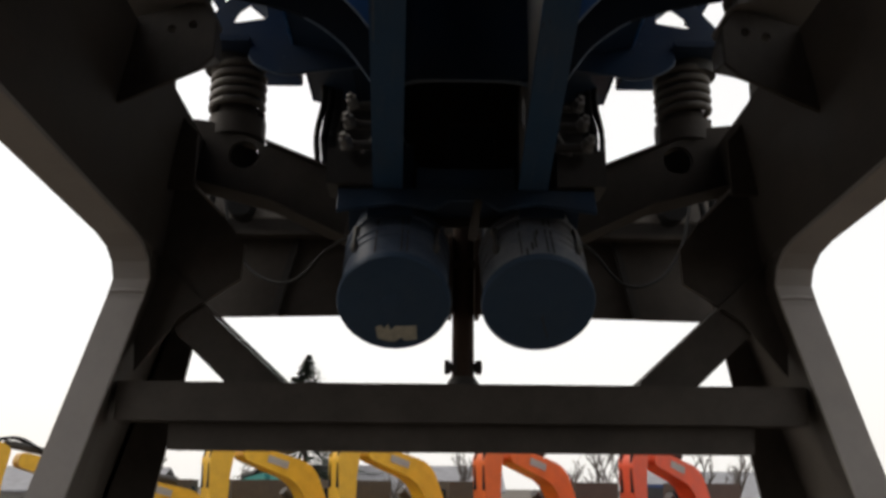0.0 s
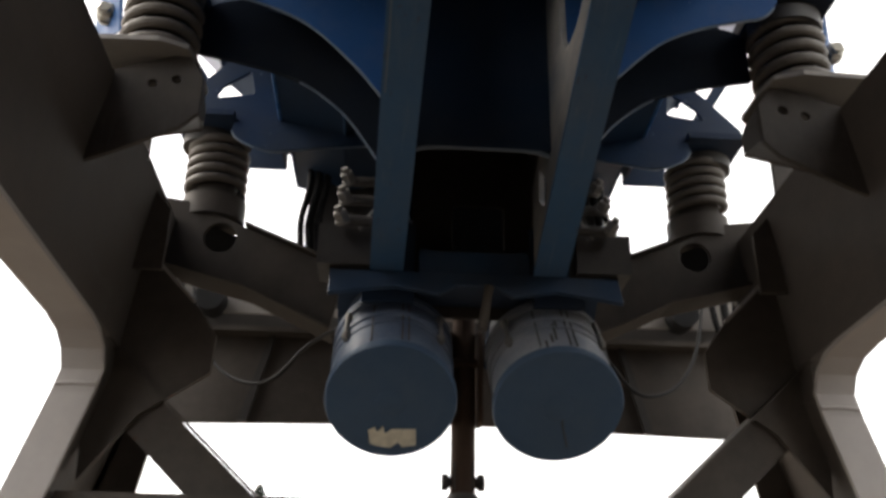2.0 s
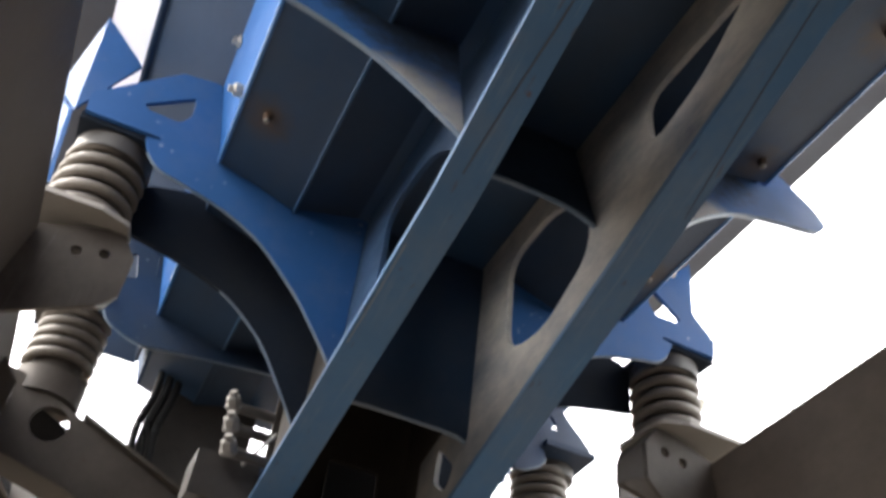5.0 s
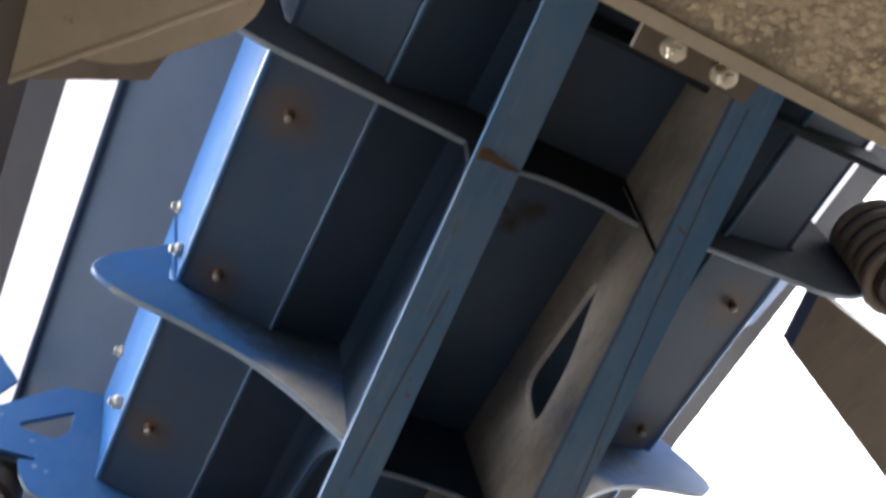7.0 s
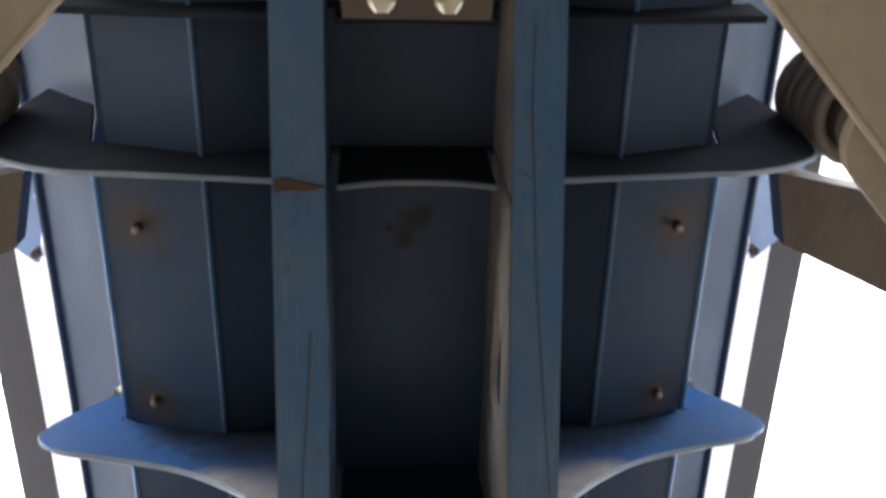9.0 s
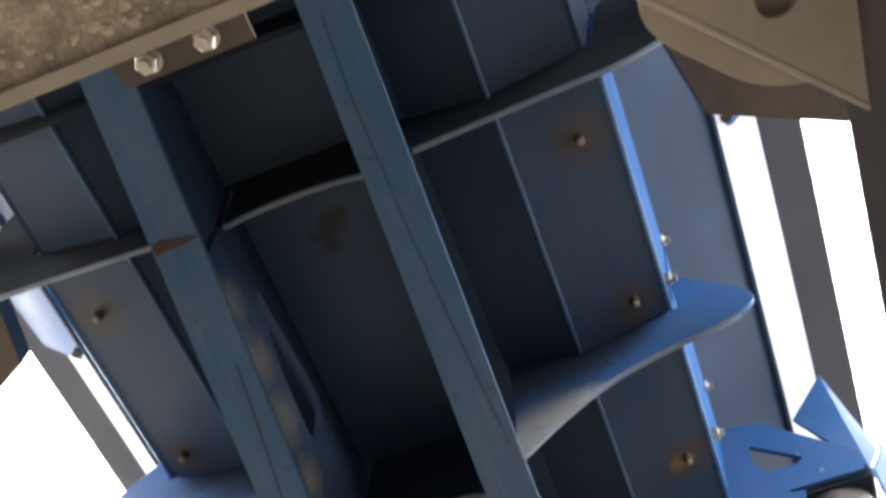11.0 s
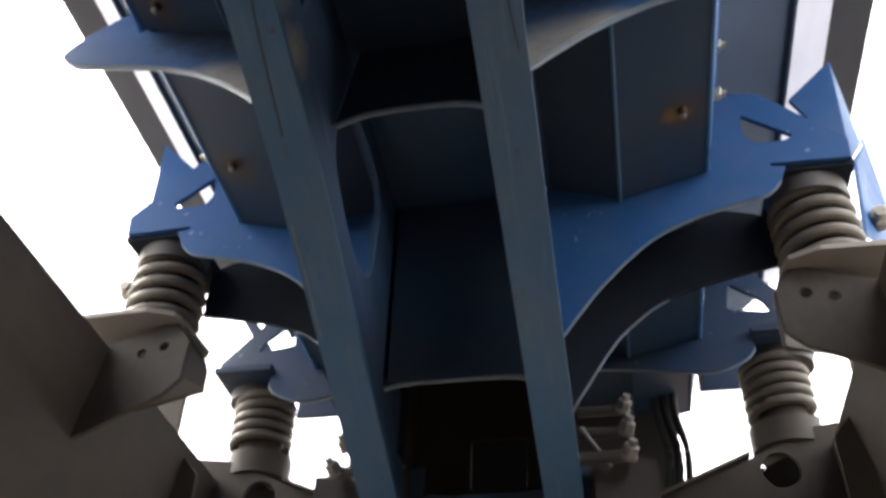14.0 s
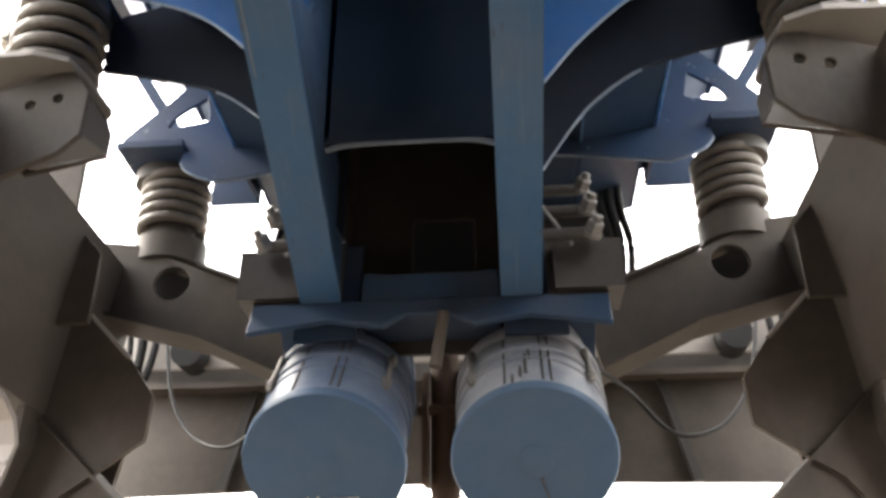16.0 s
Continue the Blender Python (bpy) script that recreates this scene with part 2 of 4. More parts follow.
GRAVEL = plain("brown_gravel", (0.11, 0.092, 0.072), 0.95, 0.0, 3.0, 0.35)
ROOF = plain("grey_roof_sheet", (0.30, 0.30, 0.32), 0.7, 0.0, 2)
WALL = plain("weathered_house_wall", (0.40, 0.38, 0.36), 0.85, 0.0, 2)


# ---- mesh helpers ----
def part(name, bm, mat, parent=None, label="", smooth=False):
    me = bpy.data.meshes.new(name)
    bmesh.ops.recalc_face_normals(bm, faces=bm.faces)
    bm.to_mesh(me)
    bm.free()
    me.materials.append(mat)
    if smooth:
        for p in me.polygons:
            p.use_smooth = True
        me.set_sharp_from_angle(angle=radians(35))
    ob = new(name, me)
    if parent is not None:
        ob.parent = parent
    if label:
        ob["label"] = label
    return ob


def thing(name, label, category, group="", kind="", at=(0, 0, 0)):
    ob = new(name)
    ob.empty_display_size = 0.1
    ob.location = at
    return tagged(ob, label, category, group, kind)


def solid(bm, rings, closed=False):
    """Skin between rings of points (each of the same count); end rings are capped."""
    vs = [[bm.verts.new(p) for p in r] for r in rings]
    k = len(rings[0])
    pairs = list(zip(vs, vs[1:])) + ([(vs[-1], vs[0])] if closed else [])
    for a, b in pairs:
        for i in range(k):
            bm.faces.new((a[i], a[(i + 1) % k], b[(i + 1) % k], b[i]))
    if not closed:
        bm.faces.new(vs[0][::-1])
        bm.faces.new(vs[-1])
    return bm


def soften(bm, width=0.003, segments=2, angle=25):
    edges = [e for e in bm.edges if len(e.link_faces) == 2 and e.calc_face_angle(0) > radians(angle)]
    bmesh.ops.bevel(bm, geom=edges, offset=width, segments=segments, affect="EDGES", profile=0.6, clamp_overlap=True)
    return bm


def slab(corners, thick, soft=0.0025):
    """A flat plate: corners in space (any polygon in one plane), thickened by the vector thick."""
    bm = bmesh.new()
    t = Vector(thick)
    solid(bm, [[Vector(c) for c in corners], [Vector(c) + t for c in corners]])
    return soften(bm, soft) if soft else bm


def block(center, size, m=None, soft=0.004):
    bm = bmesh.new()
    x, y, z = (s / 2 for s in size)
    base = Matrix.Translation(center) @ (m or Matrix())
    solid(bm, [[base @ Vector((a, b, h)) for a, b in ((-x, -y), (x, -y), (x, y), (-x, y))] for h in (-z, z)])
    return soften(bm, soft) if soft else bm


def frame_to(d):
    return Vector(d).to_track_quat("Z", "Y").to_matrix()


def rod(bm, a, b, ra, rb=None, n=20):
    a, b = Vector(a), Vector(b)
    rb = ra if rb is None else rb
    q = frame_to(b - a)
    ring = [q @ Vector((math.cos(2 * math.pi * i / n), math.sin(2 * math.pi * i / n), 0)) for i in range(n)]
    return solid(bm, [[a + r * ra for r in ring], [b + r * rb for r in ring]])


def lathe(profile, a, d, n=40):
    """Rings of (distance along d, radius) from the point a."""
    bm = bmesh.new()
    a, d = Vector(a), Vector(d).normalized()
    q = frame_to(d)
    ring = [q @ Vector((math.cos(2 * math.pi * i / n), math.sin(2 * math.pi * i / n), 0)) for i in range(n)]
    return solid(bm, [[a + d * s + r * rad for r in ring] for s, rad in profile])


def pipe(points, r, n=8):
    bm = bmesh.new()
    pts = [Vector(p) for p in points]
    rings = []
    for i, p in enumerate(pts):
        d = (pts[min(i + 1, len(pts) - 1)] - pts[max(i - 1, 0)]).normalized()
        q = frame_to(d)
        rings.append([p + q @ Vector((math.cos(2 * math.pi * k / n) * r, math.sin(2 * math.pi * k / n) * r, 0)) for k in range(n)])
    return solid(bm, rings)


def holed(outer, holes, place, thick, soft=0.002):
    """A plate with holes: outlines in two coordinates, set in space by place(u, v), thickened by the vector thick."""
    from_2d = bmesh.new()
    edges = []
    for loop in [outer] + holes:
        vs = [from_2d.verts.new((u, v, 0)) for u, v in loop]
        edges += [from_2d.edges.new((vs[i], vs[(i + 1) % len(vs)])) for i in range(len(vs))]
    bmesh.ops.triangle_fill(from_2d, use_beauty=True, use_dissolve=False, edges=edges, normal=(0, 0, 1))
    flat = [f for f in from_2d.faces]
    grown = bmesh.ops.extrude_face_region(from_2d, geom=flat)
    top = [g for g in grown["geom"] if isinstance(g, bmesh.types.BMVert)]
    lifted = set(top)
    t = Vector(thick)
    for v in from_2d.verts:
        v.co = Vector(place(v.co.x, v.co.y)) + (t if v in lifted else Vector())
    if not soft:
        return from_2d
    bmesh.ops.dissolve_limit(from_2d, angle_limit=radians(1), verts=from_2d.verts, edges=from_2d.edges)
    return soften(from_2d, soft, 1, 40)


def rounded(points, r, n=5):
    """Round the corners of a closed outline."""
    out, k = [], len(points)
    for i in range(k):
        p, a, b = Vector(points[i]), Vector(points[i - 1]), Vector(points[(i + 1) % k])
        ea, eb = (a - p), (b - p)
        c = min(r, ea.length * 0.45, eb.length * 0.45)
        s, e = p + ea.normalized() * c, p + eb.normalized() * c
        for j in range(n + 1):
            w = j / n
            q = s * (1 - w) ** 2 + p * 2 * w * (1 - w) + e * w * w
            out.append((q.x, q.y))
    return out


def curve2(points, n=6):
    """A smooth line through the points (Catmull-Rom)."""
    p = [Vector(points[0])] + [Vector(q) for q in points] + [Vector(points[-1])]
    out = []
    for i in range(1, len(p) - 2):
        for j in range(n):
            t = j / n
            q = 0.5 * (2 * p[i] + (p[i + 1] - p[i - 1]) * t + (2 * p[i - 1] - 5 * p[i] + 4 * p[i + 1] - p[i + 2]) * t * t
                       + (3 * p[i] - p[i - 1] - 3 * p[i + 1] + p[i + 2]) * t ** 3)
            out.append(tuple(q))
    return out + [tuple(p[-2])]


def nut(parent, at, d, size=0.030, mat=None, name="nut"):
    """Hexagon nut with washer and the bolt's end, along d."""
    at, d = Vector(at), Vector(d).normalized()
    q = frame_to(d)
    hexa = [q @ Vector((math.cos(math.pi / 3 * i), math.sin(math.pi / 3 * i), 0)) * size / math.sqrt(3) for i in range(6)]
    bm = bmesh.new()
    solid(bm, [[at + d * 0.003 + h for h in hexa], [at + d * size * 0.75 + h for h in hexa], [at + d * size * 0.85 + h * 0.85 for h in hexa]])
    body = part(name, bm, mat or ZINC, parent)
    bm = rod(bmesh.new(), at - d * 0.004, at + d * 0.004, size * 0.65, n=18)
    part("washer", bm, mat or ZINC, body)
    bm = rod(bmesh.new(), at, at + d * size * 1.25, size * 0.3, n=12)
    part("bolt_end", bm, mat or ZINC, body)
    return body


# ---- ground ----
bm = bmesh.new()
N = 48
ext = [-600, -250, -120, -60] + [-40 + 80 * i / (N - 1) for i in range(N)] + [60, 120, 250, 600]
grid = [[bm.verts.new((x, y + 10, 0.05 * noise.noise((x * 0.2, y * 0.2, 0)) - 1.3 * min(1.0, max(0.0, (y + 4.0) / 7.0)))) for x in ext] for y in ext]
for i in range(len(ext) - 1):
    for j in range(len(ext) - 1):
        bm.faces.new((grid[i][j], grid[i][j + 1], grid[i + 1][j + 1], grid[i + 1][j]))
tagged(part("ground", bm, GRAVEL), "dark brown compacted gravel yard", "ground", kind="structure")

# unseen dark wall added behind the camera, keeps light off the front faces
tagged(part("light_block_back", block((0, -1.05, 1.75), (5.0, 0.12, 3.7), None, 0.01), DARK), "unseen dark wall added behind the feed end to block light", "wall", kind="structure")

# unseen side walls, added to cut the light under the feed end
for s in (1, -1):
    tagged(part("light_block_side", block((s * 1.55, -0.40, 1.75), (0.10, 1.18, 3.7), None, 0.01), DARK), "unseen dark wall added beside the feed end to block light", "wall", kind="structure")

# ---- vibrating feeder ----
SLOPE = -0.075


def lip(y):
    """Height of the feeder's lower outer lip."""
    return 2.828 + SLOPE * (y - 1.392)


def rail_z(y):
    return 2.617 - 0.36 * (y - 0.829)


feeder = thing("vibrating_feeder", "blue painted steel vibrating feeder trough on coil springs", "feeder", at=(0, 0, 0))
Y0, Y1 = -0.9, 2.95


def strip(xa, za, xb, zb, ya, yb, thick):
    """A long plate along the feeder between two lines of its cross-section (heights above the lip)."""
    return slab([(xa, ya, lip(ya) + za), (xb, ya, lip(ya) + zb), (xb, yb, lip(yb) + zb), (xa, yb, lip(yb) + za)], thick)


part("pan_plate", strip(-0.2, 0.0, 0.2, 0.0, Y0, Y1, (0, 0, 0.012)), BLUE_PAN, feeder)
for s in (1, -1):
    part("inner_pan", strip(s * 0.2, 0.0, s * 0.356, -0.047, Y0, Y1, (0, 0, 0.012)), BLUE_SHADED, feeder)
    # thin paler pipe drawing the highlight along the pan's crease
    part("crease_highlight", pipe([(s * 0.350, y, lip(y) - 0.053) for y in (Y0, 0.6, 1.4, 2.56)], 0.0042, 6), BLUE_RAIL, feeder, smooth=True)
    for ya, yb in ((0.864, 1.392), (1.41, 1.936), (2.135, 2.56)):
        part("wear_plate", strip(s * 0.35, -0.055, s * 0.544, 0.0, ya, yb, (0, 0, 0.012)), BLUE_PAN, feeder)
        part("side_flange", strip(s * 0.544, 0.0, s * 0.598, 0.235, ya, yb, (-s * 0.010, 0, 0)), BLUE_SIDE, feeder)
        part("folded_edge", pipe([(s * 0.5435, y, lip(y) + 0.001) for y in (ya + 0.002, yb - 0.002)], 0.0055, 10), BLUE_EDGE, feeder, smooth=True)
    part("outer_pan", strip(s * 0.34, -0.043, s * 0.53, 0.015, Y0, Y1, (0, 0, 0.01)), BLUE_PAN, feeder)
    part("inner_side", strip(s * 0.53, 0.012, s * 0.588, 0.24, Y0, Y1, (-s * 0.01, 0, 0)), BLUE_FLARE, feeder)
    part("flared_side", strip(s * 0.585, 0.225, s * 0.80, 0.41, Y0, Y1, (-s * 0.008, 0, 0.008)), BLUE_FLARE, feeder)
    bead = pipe([(s * 0.803, y, lip(y) + 0.412) for y in (Y0, 0.5, 1.5, Y1)], 0.011)
    part("edge_bead", bead, BLUE_FLARE, feeder, smooth=True)
    part("upper_side", strip(s * 0.812, 0.42, s * 0.94, 0.55, Y0, Y1, (-s * 0.008, 0, 0.008)), PALE, feeder, "pale lavender-white upper side plate")
    part("top_flange", strip(s * 0.94, 0.555, s * 1.06, 0.60, Y0, Y1, (0, 0, 0.012)), FLANGE_DARK, feeder)

def spread(s, y):
    """The rail on one side runs slightly outwards towards the motors."""
    return 0.040 * max(0.0, y - 1.4) if s < 0 else 0.0


# tapered rails: web with lightening holes, and bottom flange
for s in (1, -1):
    ya, yb = -0.15, 2.195
    stops = [ya, 0.8, 1.4, 1.8, yb]
    rings = [[(s * (a + spread(s, y)), y + o, rail_z(y) + h) for a, o, h in ((0.136, 0, 0), (0.213, 0, 0), (0.213, 0.0045, 0.0125), (0.136, 0.0045, 0.0125))] for y in stops]
    rail = part("rail", soften(solid(bmesh.new(), rings), 0.0012, 1, 40), BLUE_RAIL, feeder)
    wa = 0.12
    outline = [(wa, rail_z(wa) + 0.0146), (yb, rail_z(yb) + 0.0146), (yb, 2.36), (1.99, 2.42), (1.95, lip(1.95)), (wa, lip(wa))]
    hole_a = rounded([(0.98, 2.735), (1.275, 2.735), (1.27, 2.60), (1.12, 2.64)], 0.05)
    hole_b = rounded([(1.47, 2.62), (1.60, 2.72), (1.80, 2.71), (1.79, 2.45), (1.64, 2.415), (1.47, 2.50)], 0.07)
    hole_c = rounded([(2.00, 2.275), (2.035, 2.228), (2.105, 2.275), (2.095, 2.36)], 0.02)
    web = holed(outline, [hole_a, hole_b] + ([hole_c] if s > 0 else []), lambda u, v, s=s: (s * (0.139 + spread(s, u)), u, v), (s * 0.012, 0, 0), 0)
    part("web", web, BLUE_WEB if s > 0 else BLUE_WEB_WIPED, rail)
part("weld_scar", slab([(x, y, rail_z(y) - 0.001) for x, y in ((-0.209, 0.812), (-0.192, 0.809), (-0.176, 0.815), (-0.158, 0.818), (-0.134, 0.822), (-0.160, 0.827), (-0.190, 0.826), (-0.209, 0.829))], (0, -0.001, -0.003), 0.001), RUSTY, feeder)


def rail_mark(s, line, width, paint, name="scuff"):
    """A ragged stripe of wear on the underside of a rail: (distance from the centre, place along the rail)."""
    left = [(u - width * (0.5 + 0.3 * math.sin(7 * i)), y) for i, (u, y) in enumerate(line)]
    right = [(u + width * (0.5 + 0.3 * math.cos(5 * i)), y) for i, (u, y) in enumerate(line)]
    ring = left + right[::-1]
    part(name, slab([(s * (u + spread(s, y)), y, rail_z(y) - 0.0004) for u, y in ring], (0, -0.0003, -0.0008), 0), paint, feeder)


rail_mark(1, [(0.165, 0.60), (0.163, 0.72), (0.168, 0.80), (0.172, 0.92), (0.181, 1.05), (0.190, 1.16), (0.200, 1.27)], 0.0022, DARK_SCUFF)
rail_mark(1, [(0.143, 0.80), (0.150, 0.802), (0.160, 0.806), (0.168, 0.81)], 0.006, BROWN_SCUFF)
rail_mark(-1, [(0.16, 1.02), (0.165, 1.10), (0.175, 1.22), (0.182, 1.35)], 0.003, DARK_SCUFF)
rail_mark(-1, [(0.205, 1.50), (0.204, 1.60), (0.206, 1.72)], 0.003, BARE)


def rib_at(y0, z0, k):
    return lambda u, v: (u, y0 + k * (v - z0), v)


def worn_edge(line, place, r=0.006):
    """Rounded lower edge of a plate, rubbed bare."""
    part("worn_edge", pipe([Vector(place(u, v)) + Vector((0, 0.006, 0)) for u, v in line], r, 8), BARE, feeder, smooth=True)


# rib nearest the feed end
low = curve2([(-0.735, 3.05), (-0.715, 2.87), (-0.665, 2.808), (-0.568, 2.762), (-0.47, 2.752), (-0.335, 2.738), (-0.209, 2.722)], 4)
mid = curve2([(-0.124, 2.698), (-0.05, 2.716), (0.05, 2.716), (0.124, 2.698)], 4)
z = rail_z(0.86) + 0.012
pts = low + [(-0.206, z), (-0.139, z), (-0.139, 2.86), (-0.124, 2.86)] + mid + [(0.124, 2.86), (0.139, 2.86), (0.139, z), (0.206, z)] + [(-u, v) for u, v in low[::-1]]
pts += [(0.72, 3.20), (0.60, 3.09), (0.548, 2.89), (0.35, 2.83), (0.21, 2.885), (-0.21, 2.885), (-0.35, 2.83), (-0.548, 2.89), (-0.60, 3.09), (-0.72, 3.20)]
part("rib", holed(pts, [], rib_at(0.85, 2.7, 0.0), (0, 0.012, 0)), BLUE_SHADE_BLACK, feeder)
worn_edge(mid, rib_at(0.85, 2.7, 0.0), 0.005)
for s in (1, -1):
    worn_edge([(s * u, v) for u, v in low[4:]], rib_at(0.85, 2.7, 0.0), 0.005)
low = curve2([(-0.56, 2.815), (-0.40, 2.80), (-0.209, 2.785)], 4)
pts = low + [(-0.209, 2.88), (-0.124, 2.88)] + [(-0.124, 2.765), (-0.05, 2.778), (0.05, 2.778), (0.124, 2.765)] + [(0.124, 2.88), (0.209, 2.88)] + [(-u, v) for u, v in low[::-1]]
pts += [(0.57, 2.92), (0.35, 2.85), (0.21, 2.90), (-0.21, 2.90), (-0.35, 2.85), (-0.57, 2.92)]
part("rib", holed(pts, [], rib_at(0.61, 2.77, 0.0), (0, 0.012, 0)), BLUE_SHADE_BLACK, feeder)
# second rib with rounded ears
for s in (1, -1):
    low = curve2([(0.205, 2.46), (0.30, 2.56), (0.40, 2.635), (0.52, 2.682), (0.63, 2.715), (0.685, 2.76), (0.69, 2.81), (0.665, 2.88), (0.60, 2.99), (0.585, 3.03)], 5)
    pts = low + [(0.56, 2.84), (0.35, 2.78), (0.205, 2.83)]
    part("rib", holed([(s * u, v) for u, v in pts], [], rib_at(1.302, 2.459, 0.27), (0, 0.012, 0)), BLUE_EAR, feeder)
    worn_edge([(s * u, v) for u, v in low[:22]], rib_at(1.302, 2.459, 0.27), 0.0055)
mid = curve2([(-0.135, 2.54), (-0.07, 2.57), (0.07, 2.57), (0.135, 2.54)], 4)
part("rib", holed(mid + [(0.135, 2.83), (-0.135, 2.83)], [], rib_at(1.43, 2.51, 0.27), (0, 0.012, 0)), BLUE_SHADED, feeder)
worn_edge(mid, rib_at(1.43, 2.51, 0.27), 0.0055)


# box girders over the two spring stations
def girder(y0, z0, lean, arc, hole, tip, slot, paint):
    for s in (1, -1):
        pts = [(0.152, arc[0][1])] + arc + slot + tip
        place = rib_at(y0, z0, lean)
        part("girder_plate", holed([(s * u, v) for u, v in pts], [[(s * u, v) for u, v in hole]], place, (0, 0.012, 0)), paint, feeder)
        worn_edge([(s * u, v) for u, v in arc[:-4]], place, 0.0038)


GY = 1.942
arc3 = curve2([(0.152, 2.325), (0.20, 2.394), (0.25, 2.462), (0.30, 2.523), (0.40, 2.617), (0.50, 2.668), (0.60, 2.696), (0.656, 2.711), (0.690, 2.745), (0.708, 2.784)], 4)
tri3 = rounded([(0.642, 2.956), (0.742, 2.876), (0.728, 2.862), (0.655, 2.860), (0.636, 2.895)], 0.014)
girder(GY, 2.3, 0.0, arc3, tri3, [(0.851, 2.848), (0.694, 3.016), (0.617, 3.03), (0.60, 3.03), (0.55, 2.83), (0.152, 2.83)], [(0.678, 2.789), (0.678, 2.796), (0.845, 2.793)], BLUE)
# rear wall of the girder
arc3b = curve2([(0.152, 2.218), (0.20, 2.315), (0.25, 2.395), (0.30, 2.468), (0.34, 2.513), (0.416, 2.572), (0.50, 2.606), (0.60, 2.632), (0.69, 2.65)], 4)
for s in (1, -1):
    rear = [(0.152, arc3b[0][1])] + arc3b + [(0.69, 2.78), (0.66, 2.80), (0.55, 2.83), (0.152, 2.83)]
    part("girder_rear", holed([(s * u, v) for u, v in rear], [], rib_at(2.115, 2.3, 0.0), (0, 0.012, 0)), BLUE_SHADE_BLACK, feeder)
    worn_edge([(s * u, v) for u, v in arc3b[:22]], rib_at(2.115, 2.3, 0.0), 0.0038)
arc4 = curve2([(0.205, 2.66), (0.36, 2.642), (0.47, 2.625), (0.56, 2.612), (0.64, 2.645), (0.675, 2.685), (0.675, 2.722)], 5)
tri4 = rounded([(0.660, 2.957), (0.735, 2.875), (0.748, 2.826), (0.635, 2.850)], 0.014)
girder(2.515, 2.62, 0.32, arc4, tri4, [(0.858, 2.79), (0.712, 3.04), (0.66, 3.06), (0.60, 3.03), (0.55, 2.78), (0.205, 2.78)], [(0.665, 2.727), (0.665, 2.732), (0.84, 2.735)], BLUE_FAR)
part("end_plate", slab([(-0.70, 2.84, 2.735), (-0.555, 2.84, 2.735), (-0.555, 2.84, 2.795), (0.555, 2.84, 2.795), (0.555, 2.84, 2.735), (0.70, 2.84, 2.735), (0.70, 2.84, 3.0), (-0.70, 2.84, 3.0)], (0, 0.012, 0)), BLUE_DUSTY, feeder)
for s in (1, -1):
    part("far_stay", slab([(s * 0.925, 2.75, 3.17), (s * 0.955, 2.75, 3.15), (s * 0.815, 2.75, 2.93), (s * 0.785, 2.75, 2.95)], (0, 0.02, 0)), BLUE_FAR, feeder)
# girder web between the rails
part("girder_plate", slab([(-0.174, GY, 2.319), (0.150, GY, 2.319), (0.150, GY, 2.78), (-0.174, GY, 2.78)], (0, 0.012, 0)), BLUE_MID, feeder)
mid = curve2([(-0.158, 2.308), (-0.10, 2.319), (0.08, 2.319), (0.137, 2.308)], 4)
worn_edge(mid, rib_at(GY, 2.3, 0.0), 0.0055)

# black sheet for the unlit depth of the opening; box walls coloured dark likewise
part("opening_shade", slab([(-0.17, 2.375, 2.1), (0.15, 2.375, 2.1), (0.15, 2.405, 2.7), (-0.17, 2.405, 2.7)], (0, 0.01, 0)), RUBBER, feeder)
part("box_back", holed([(-0.20, 2.06), (0.18, 2.06), (0.18, 2.76), (-0.20, 2.76)], [rounded([(-0.045, 2.245), (0.085, 2.245), (0.085, 2.372), (-0.045, 2.372)], 0.012)], lambda u, v: (u, 2.31 + 0.0714 * (v - 2.06), v), (0, 0.012, 0)), DARK_BROWN, feeder)
for s in (1, -1):
    bx = s * 0.154 - (0.02 if s < 0 else 0)
    part("box_side", slab([(bx, 1.956, 2.40), (bx, 2.12, 2.385), (bx, 2.13, 2.16), (bx, 2.31, 2.09), (bx, 2.36, 2.76), (bx, 1.956, 2.76)], (s * 0.01, 0, 0)), DARK_BROWN, feeder)
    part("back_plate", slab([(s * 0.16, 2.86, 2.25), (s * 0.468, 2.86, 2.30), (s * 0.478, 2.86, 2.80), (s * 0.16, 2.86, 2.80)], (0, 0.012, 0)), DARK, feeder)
    for x, w in ((0.452, 0.013), (0.478, 0.011), (0.425, 0.012)):
        part("hose", pipe(curve2([(s * x, 2.83, 2.80), (s * (x - 0.008), 2.81, 2.66), (s * (x + 0.010), 2.80, 2.52), (s * (x - 0.01), 2.79, 2.36)], 5), w), RUBBER, feeder, smooth=True)
    part("mount_cheek", slab([(s * 0.14, 2.215, 2.06), (s * 0.26, 2.215, 2.06), (s * 0.26, 2.26, 2.28), (s * 0.14, 2.26, 2.28)], (0, 0.014, 0)), BLUE_DUSTY, feeder)
    part("clamp_block", block((s * 0.302, 2.24, 2.185), (0.13, 0.12, 0.10)), DARK, feeder)
